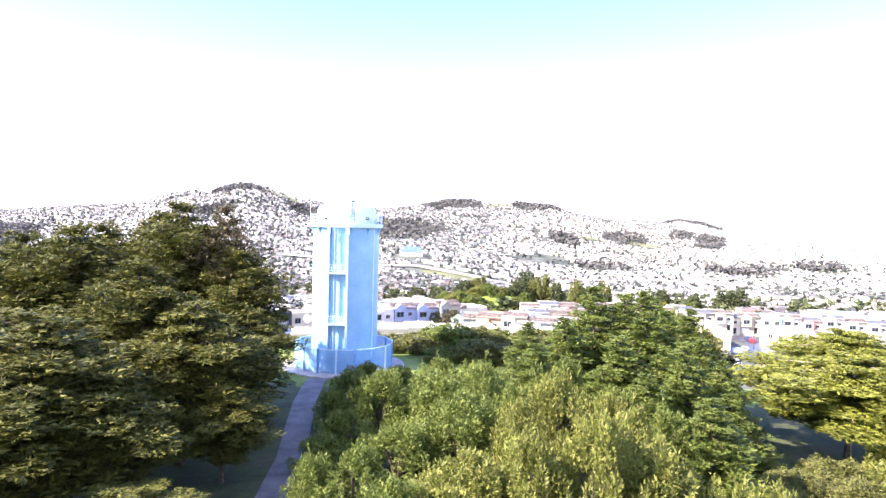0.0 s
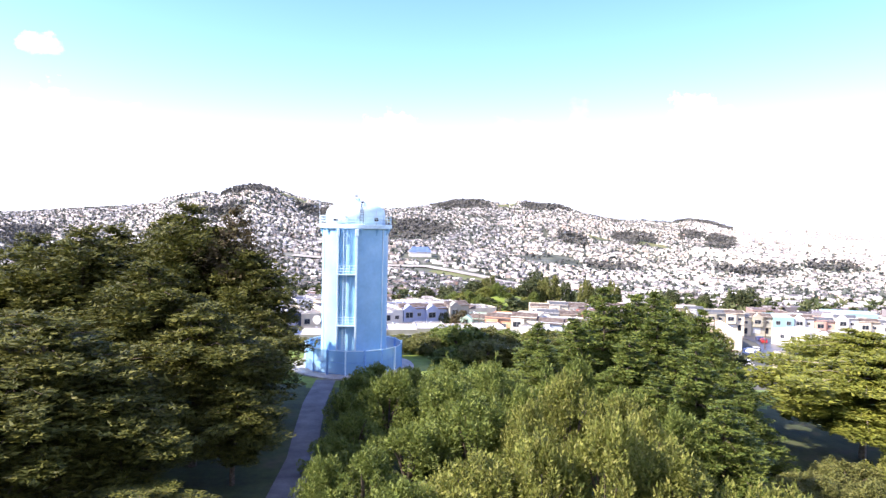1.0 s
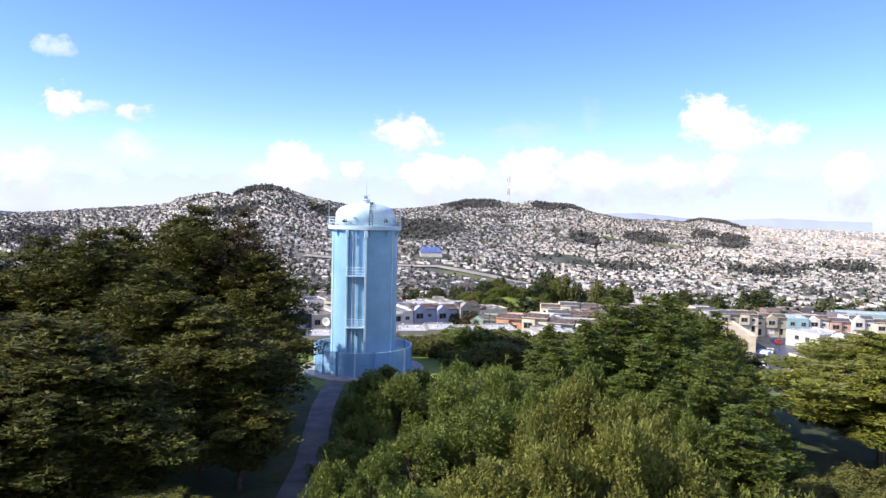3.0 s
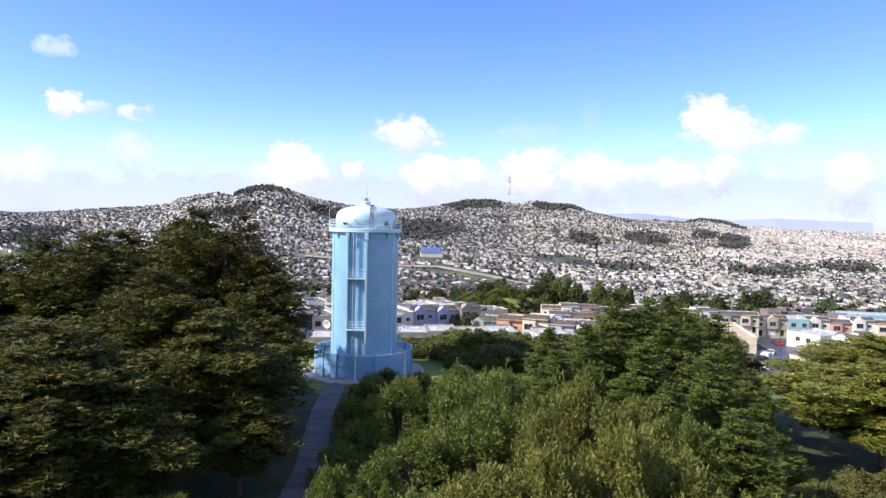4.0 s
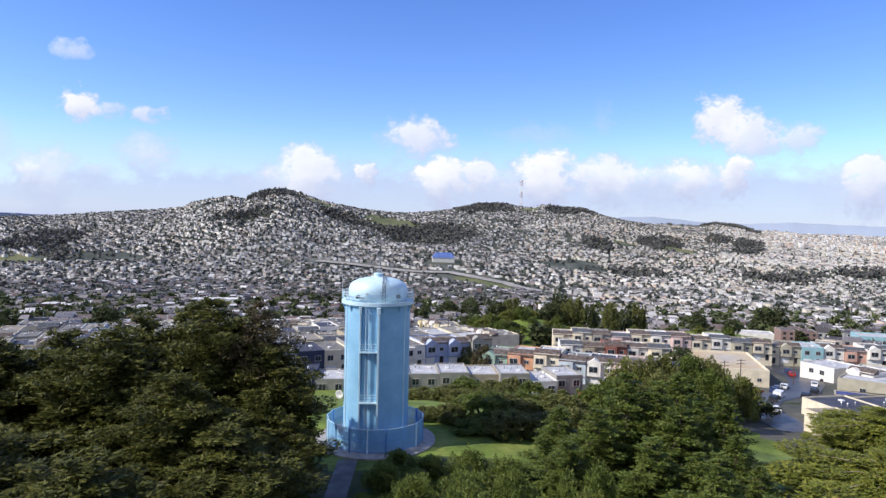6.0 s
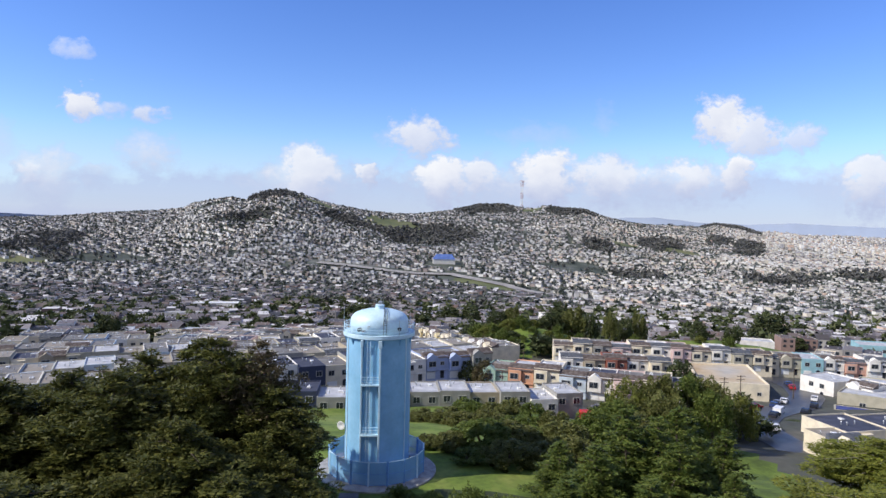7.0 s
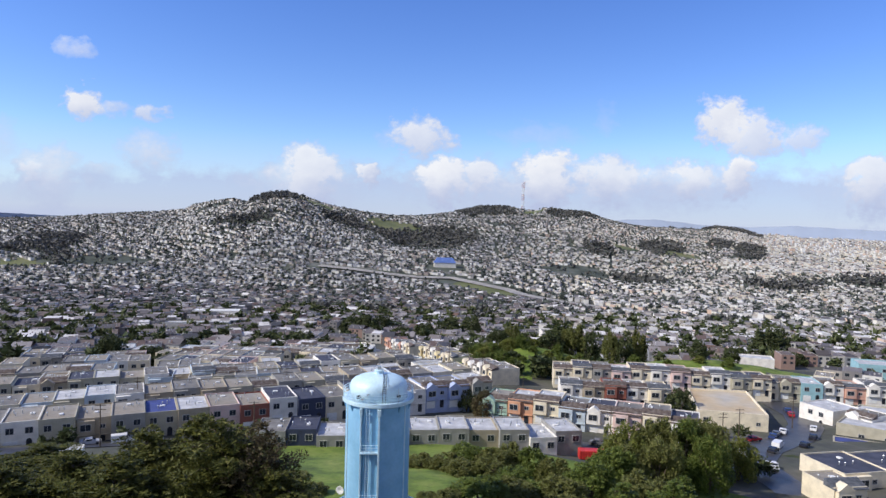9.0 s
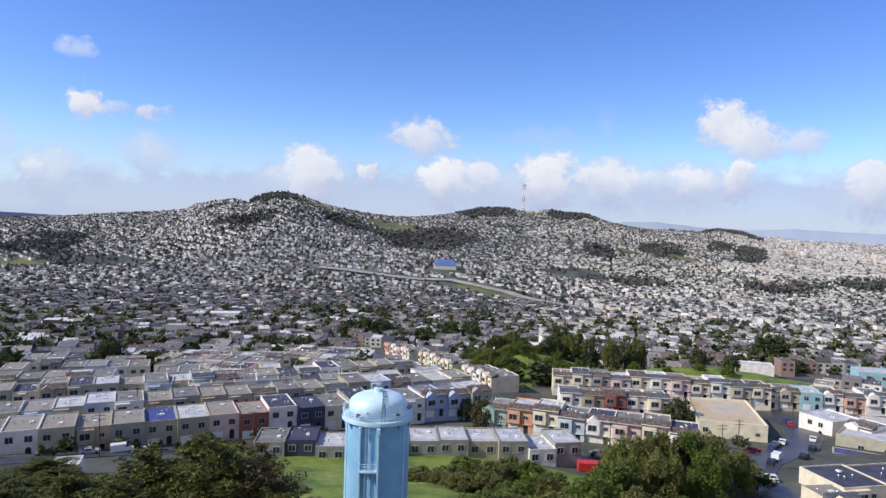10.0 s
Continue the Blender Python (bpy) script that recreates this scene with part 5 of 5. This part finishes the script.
def free_of_town(x, y):
    r = math.hypot(x, y + 88)
    az = math.degrees(math.atan2(x, y + 88))
    if abs(az) > 44 or r > np.interp(az, RIDGE_AZ, RIDGE_R) + 30 or r > 4700:
        return True
    if y < 150 + 0.36 * min(x, 20) or (x > 20 and y < 178) or (x > 130 and y < 172 + 0.1 * (x - 130)):
        return True
    if 38 < x < 190 and 178 < y < 246:
        return True
    if 190 <= x < 280 and 195 < y < 272:
        return True
    if from_line(x, y, ROAD_LONG) < 14 + (14 if x > 20 and y < 275 else 0):
        return True
    if r > 700 and (from_line(x, y, FREEWAY) < 38 or from_line(x, y, [(150, 1360), (195, 1345), (225, 1280), (262, 1160)]) < 40):
        return True
    if (abs(x - 150) < 52 and -60 < y - 1585 < 25):
        return True
    return r > 700 and wooded(x, y, az, r)


near_soup, mid_soup, far_soup, east_soup = Soup(), Soup(), Soup(), Soup()
tree_spots, wood_spots = [], []
cells = []
for gi_ in range(-16, 24):
    for gj in range(0, 25):
        cx, cy = gi_ * 190 + trng.uniform(-60, 60), 120 + gj * 190 + trng.uniform(-60, 60)
        r, az = math.hypot(cx, cy + 88), math.degrees(math.atan2(cx, cy + 88))
        if abs(az) > 52 or r > 4800 or (r > 1400 and (gi_ + 2 * gj) % 3):
            continue
        left = cx < 40 - 0.27 * (cy - 158)
        ang = 16 + trng.uniform(-6, 6) if (left and r < 1300) else trng.uniform(-40, 0) if r < 1300 else trng.uniform(-44, -8)
        cells.append((cx, cy, radians(ang)))
cell_xy = np.array([c[:2] for c in cells])
for ci, (cx, cy, ang) in enumerate(cells):
    c, s = math.cos(ang), math.sin(ang)
    near_cells = cell_xy[np.argsort(np.hypot(cell_xy[:, 0] - cx, cell_xy[:, 1] - cy))[1:11]]
    dist0 = math.hypot(cx, cy + 88)
    hill = dist0 > 1350
    half = 330.0 if hill else 190.0
    v, flip = -half, 0
    while v < half:
        u, lot_h = -half, trng.choice([6.4, 6.8, 7.4])
        bend = trng.uniform(-0.02, 0.02)
        while u < half:
            w = 7.5 * (1 if trng.rand() < 0.85 or math.hypot(cx, cy + 88) < 560 else 1.6) * (0.92 if hill else 1.0)
            vv = v + bend * u + (10 * math.sin(u / 60.0 + ci) if hill else 0)
            x, y = cx + (u + w / 2) * c - vv * s, cy + (u + w / 2) * s + vv * c
            u += w + (0.0 if trng.rand() < 0.9 else 5) + ((2.6 if trng.rand() < 0.3 else 0) if hill else 2.6 if (x > 60 and trng.rand() < 0.4) else 0)
            if (math.fmod(u + 500, 95) < 10) or free_of_town(x, y):
                continue
            if np.hypot(near_cells[:, 0] - x, near_cells[:, 1] - y).min() < math.hypot(x - cx, y - cy):
                continue
            r = math.hypot(x, y + 88)
            if trng.rand() < (0.1 if not hill else 0.02 if x > 0.53 * (y + 88) else 0.12):
                tree_spots.append((x, y))
                continue
            d = (13 if flip else 12) * trng.uniform(0.8, 1.15)
            g = gz(x, y)
            h = (trng.choice([4.2, 6.4, 6.8, 7.4, 9.2], p=[0.12, 0.3, 0.3, 0.2, 0.08])) if not hill else lot_h + trng.choice([0, 0, 0.4, 1.6, -1.2]) + (abs(trng.normal(0, 7)) if x > 0.6 * (y + 88) and r > 2800 else 0)
            if r < 345:
                turn = math.degrees(ang) + (180 if flip else 0)
                back = -6.0 if not flip else 6.0
                house(x - back * s, y + back * c, turn, "gable" if trng.rand() < 0.1 else "mansard" if trng.rand() < 0.12 else "plain", str(trng.choice(["beige", "grey", "white", "tan", "cream", "white", "pale blue", "pink", "grey"])),
                      str(trng.choice(["grey", "grey", "pale", "tan", "dark", "grey"])), z=g - 0.2 + trng.uniform(-0.3, 0.3), w=7.44, d=12.0, group="town houses")
                continue
            soup = near_soup if r < 620 else east_soup if x > 0.2 * r + trng.uniform(0, 0.12) * r else mid_soup if r < 1350 else far_soup
            soup.block(x, y, g - 4, g + h * (0.76 if hill else 1.0), w - 0.1, d * (0.7 if hill else 1.0), c, s, peak=(1.6 + trng.rand()) if trng.rand() < 0.3 else 0, windows=r < 620)
            if trng.rand() < (0.62 if not hill else 0.06 if x > 0.53 * (y + 88) and r > 2000 else 0.62):
                o = 11 if not hill else 13
                tree_spots.append((x - s * o, y + c * o))
        v += (13.5 + (4 if flip else 12)) if not hill else (10 + (8 if flip else 16))
        flip = 1 - flip
HM = [M["mid_wall"], M["mid_roof"], M["glass"]]
HILL = [M["hill_wall"], M["hill_roof"], M["glass"]]
EAST = [M["east_wall"], M["east_roof"], M["glass"]]
for sp, nm, lb in ((near_soup, "town_houses", "rows of pale stucco town houses with flat roofs"), (mid_soup, "valley_houses", "low grey and beige houses in rows across the valley"), (far_soup, "hillside_houses", "thousands of small pale houses covering the hillsides"), (east_soup, "eastern_houses", "dense rows of cream and white houses")):
    qs = np.array(sp.q)
    me = arrays_mesh(nm, sp.v, qs, HILL if sp is far_soup else EAST if sp is east_soup else HM, sp.m)
    tagged(part(nm, me, None), lb, "houses", kind="stuff")

# ---- far trees between the houses and on the open hills
for k in range(5200):
    az, rr = trng.uniform(-42, 42), 1400 + 3000 * math.sqrt(trng.rand())
    x, y = rr * math.sin(radians(az)), -88 + rr * math.cos(radians(az))
    if rr < np.interp(az, RIDGE_AZ, RIDGE_R) + 20 and not within(az, rr, MEADOWS) and wooded(x, y, az, rr):
        wood_spots.append((x, y))
for a, d, wa, wr in WOODS:
    for k in range(int(4 * radians(wa) * d * wr / 260)):
        az, rr = trng.normal(a, wa), trng.normal(d, wr)
        if rr < np.interp(az, RIDGE_AZ, RIDGE_R) + 10 and rr > 700 and not within(az, rr, MEADOWS):
            tree_spots.append((rr * math.sin(radians(az)), -88 + rr * math.cos(radians(az))))
    for k in range(int(4 * radians(wa) * d * wr / 210)):
        az, rr = trng.uniform(a - wa, a + wa), trng.uniform(d - wr, d + wr)
        if within(az, rr, WOODS) and not within(az, rr, MEADOWS) and rr < np.interp(az, RIDGE_AZ, RIDGE_R) + 20:
            wood_spots.append((rr * math.sin(radians(az)), -88 + rr * math.cos(radians(az))))
for k in range(220):
    az = trng.uniform(-34, 27)
    rr = np.interp(az, RIDGE_AZ, RIDGE_R) - trng.uniform(0, 60)
    tree_spots.append((rr * math.sin(radians(az)), -88 + rr * math.cos(radians(az))))
for k in range(60):
    t = trng.rand()
    x, y = 385 + trng.uniform(-60, -30) - 140 * t, 1098 + 500 * t
    tree_spots.append((x, y))
yards = [(-106, 58, 20.5, 150, 17), (-116, 84, 20.5, 150, 15), (-128, 118, 20.5, 150, 15), (30, 93, -22, 70, 18), (52, 166, -12.5, 90, 18), (60, 126, -10, 40, 14), (35, 74, -20, 60, -4), (-95, 56, 17, 110, 2), (143, 149, -16, 60, 16)]
for sx, sy, hd, ln, dep in yards:
    for k in range(int(ln / 4)):
        t, o = trng.uniform(0, ln), dep + trng.uniform(-2, 3)
        tree_spots.append((sx + t * math.cos(radians(hd)) - o * math.sin(radians(hd)), sy + t * math.sin(radians(hd)) + o * math.cos(radians(hd))))
# the two farther sets carry haze in their leaf colour
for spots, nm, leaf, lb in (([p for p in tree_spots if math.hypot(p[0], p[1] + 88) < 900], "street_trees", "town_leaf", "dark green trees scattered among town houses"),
                            ([p for p in tree_spots if math.hypot(p[0], p[1] + 88) >= 900], "far_trees", "far_leaf", "haze-tinted grey-green trees scattered among far houses"),
                            (wood_spots, "far_woods", "wood_leaf", "haze-tinted brown-green woods on the far hills")):
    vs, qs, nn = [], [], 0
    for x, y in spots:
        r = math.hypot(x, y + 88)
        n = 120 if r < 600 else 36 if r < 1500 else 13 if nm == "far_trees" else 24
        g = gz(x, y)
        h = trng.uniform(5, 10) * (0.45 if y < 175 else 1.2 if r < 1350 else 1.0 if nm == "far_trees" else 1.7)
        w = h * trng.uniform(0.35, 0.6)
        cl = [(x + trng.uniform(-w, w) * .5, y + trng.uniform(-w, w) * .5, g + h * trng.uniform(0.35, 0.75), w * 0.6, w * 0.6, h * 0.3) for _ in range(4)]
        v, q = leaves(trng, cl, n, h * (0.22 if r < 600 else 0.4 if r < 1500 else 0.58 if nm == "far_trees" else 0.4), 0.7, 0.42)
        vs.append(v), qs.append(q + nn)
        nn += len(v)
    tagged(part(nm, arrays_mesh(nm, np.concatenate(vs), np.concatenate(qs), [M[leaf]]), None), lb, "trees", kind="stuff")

# ridge beyond the town, with aerial haze painted as its colour
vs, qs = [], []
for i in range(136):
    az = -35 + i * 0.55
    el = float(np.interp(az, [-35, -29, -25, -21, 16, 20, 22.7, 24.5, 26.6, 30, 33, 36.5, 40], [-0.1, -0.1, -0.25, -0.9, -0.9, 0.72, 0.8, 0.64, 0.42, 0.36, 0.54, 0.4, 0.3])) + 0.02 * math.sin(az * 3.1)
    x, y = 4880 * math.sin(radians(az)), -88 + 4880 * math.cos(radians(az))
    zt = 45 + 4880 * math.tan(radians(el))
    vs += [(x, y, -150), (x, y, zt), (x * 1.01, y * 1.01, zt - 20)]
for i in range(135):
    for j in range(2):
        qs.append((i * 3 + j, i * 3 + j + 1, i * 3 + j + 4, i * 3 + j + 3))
tagged(part("backdrop", arrays_mesh("backdrop", vs, qs, [M["distance"]], smooth=True), None), "pale ridge beyond the town, haze put into its colour", "hills", kind="structure")


# ---------------------------------------------------------------- vehicles
def loft(bm, rings):
    vr = [[bm.verts.new(p) for p in r] for r in rings]
    n = len(vr[0])
    for a, b in zip(vr, vr[1:]):
        for i in range(n):
            bm.faces.new((a[i], a[(i + 1) % n], b[(i + 1) % n], b[i]))
    bm.faces.new(vr[0][::-1]), bm.faces.new(vr[-1])
    return bm


def car(x, y, turn, colour, van=False, z=None):
    z = gz(x, y) + 0.14 if z is None else z
    kind = "van" if van else "car"
    root = thing(kind, pose(x, y, z, 0, 0, turn), f"{colour} {'panel van' if van else 'saloon car'} parked on the street", kind, "parked vehicles")
    def shell():
        bm = bmesh.new()
        L, W = (2.5, 0.98) if van else (2.2, 0.9)
        if van:
            prof = [(-L, 0.4), (-L, 1.1), (-L + 0.05, 2.0), (0.9, 2.05), (1.5, 1.25), (L, 1.05), (L, 0.4)]
        else:
            prof = [(-L, 0.35), (-L, 0.85), (-1.5, 0.95), (-1.0, 1.42), (0.35, 1.45), (1.05, 0.98), (L, 0.8), (L, 0.35)]
        loft(bm, [[(px, -W, pz) for px, pz in prof], [(px, -W * 0.99, pz) for px, pz in prof], [(px, W * 0.99, pz) for px, pz in prof], [(px, W, pz) for px, pz in prof]])
        return mesh_of(bm, "body", M["car_white"])
    def glazing():
        bm = bmesh.new()
        if van:
            box(bm, 0.75, -1.0, 1.3, 1.15, 1.0, 1.85)
            v = [bm.verts.new(c) for c in ((0.95, -0.85, 2.0), (0.95, 0.85, 2.0), (1.5, 0.85, 1.3), (1.5, -0.85, 1.3))]
            bm.faces.new(v)
        else:
            box(bm, -0.85, -0.915, 1.0, 0.3, 0.915, 1.36)
            for pts in (((0.42, -0.78, 1.42), (0.42, 0.78, 1.42), (1.03, 0.78, 1.04), (1.03, -0.78, 1.04)), ((-1.07, 0.78, 1.4), (-1.07, -0.78, 1.4), (-1.48, -0.78, 1.02), (-1.48, 0.78, 1.02))):
                bm.faces.new([bm.verts.new(p) for p in pts])
        return mesh_of(bm, "car_glass", M["glass"])
    def wheel():
        bm = bmesh.new()
        tube(bm, (0, -0.1, 0), (0, 0.1, 0), 0.33, n=16)
        return mesh_of(bm, "wheel", M["tyre"])
    coloured(part("body", cached(kind + "_shell", shell), None, root), M["car_" + colour])
    part("car_glass", cached(kind + "_glass", glazing), None, root, "dark car glass")
    for wx in (-1.35, 1.4):
        for wy in (-0.86, 0.86):
            part("wheel", cached("wheel", wheel), None, root, at=pose(wx, wy, 0.33))
    return root


for x, y, turn, colour, van in ((106, 76.5, 45, "white", True), (113.5, 90.5, 45, "dark blue", False), (117, 94.5, 45, "grey", False), (121, 97.5, 48, "white", False), (104, 84.5, 15, "red", False), (101, 70.5, 42, "black", False),
                                (92, 69, 60, "silver", False), (133, 101, 52, "white", False), (126, 91, 48, "black", False), (138, 120, 66, "red", False), (140.5, 126, 72, "dark blue", False), (116, 80, 42, "black", False),
                                (93, 58, 80, "white", False), (-60, 69.5, 22, "white", True), (-54, 72.5, 22, "white", False), (-66, 66.5, 22, "silver", False), (-74, 63.5, 22, "grey", False), (56, 74, -25, "grey", False), (66, 68.5, -25, "silver", False), (26, 214, 106, "silver", False), (33, 190, 106, "black", False), (39, 170, 106, "white", False), (18, 243, 106, "grey", False)):
    car(x, y, turn, colour, van)
truck = thing("trailer", pose(49.5, 57.5, gz(49.5, 57.5), 0, 0, -8), "red box trailer standing beside a white house", "trailer")
bm = bmesh.new()
box(bm, -3.6, -1.2, 0.7, 3.6, 1.2, 2.7, 0.06)
part("body", bm, M["red_paint"], truck)
for k in range(12):
    bm = bmesh.new()
    box(bm, -3.4 + k * 0.58, -1.26, 0.8, -3.2 + k * 0.58, -1.19, 2.6)
    part("rib", bm, M["red_paint"], truck)
for wx in (-2.4, 2.2):
    bm = bmesh.new()
    tube(bm, (wx, -1.15, 0.42), (wx, 1.15, 0.42), 0.42, n=14)
    part("wheel", bm, M["tyre"], truck)


def pole(x, y, h):
    root = thing("utility_pole", pose(x, y, gz(x, y) - 0.3), "brown wooden utility pole with crossarms beside the street", "pole", "utility poles")
    bm = bmesh.new()
    tube(bm, (0, 0, 0), (0, 0, h), 0.16, 0.1, 8)
    part("post", bm, M["bark"], root)
    for z in (h - 0.4, h - 1.3):
        bm = bmesh.new()
        box(bm, -1.2, -0.06, z - 0.06, 1.2, 0.06, z + 0.06)
        part("crossarm", bm, M["bark"], root)


for p in ((30, 71, 10), (2, 71, 10), (58, 71, 10), (-30, 70, 10), (-62, 62, 10), (97, 80, 10), (128, 104, 10), (88, 72, 10), (48, 130, 10), (40, 170, 10), (30, 205, 10), (20, 240, 10), (-30, 122, 10), (-70, 106, 10)):
    pole(*p)
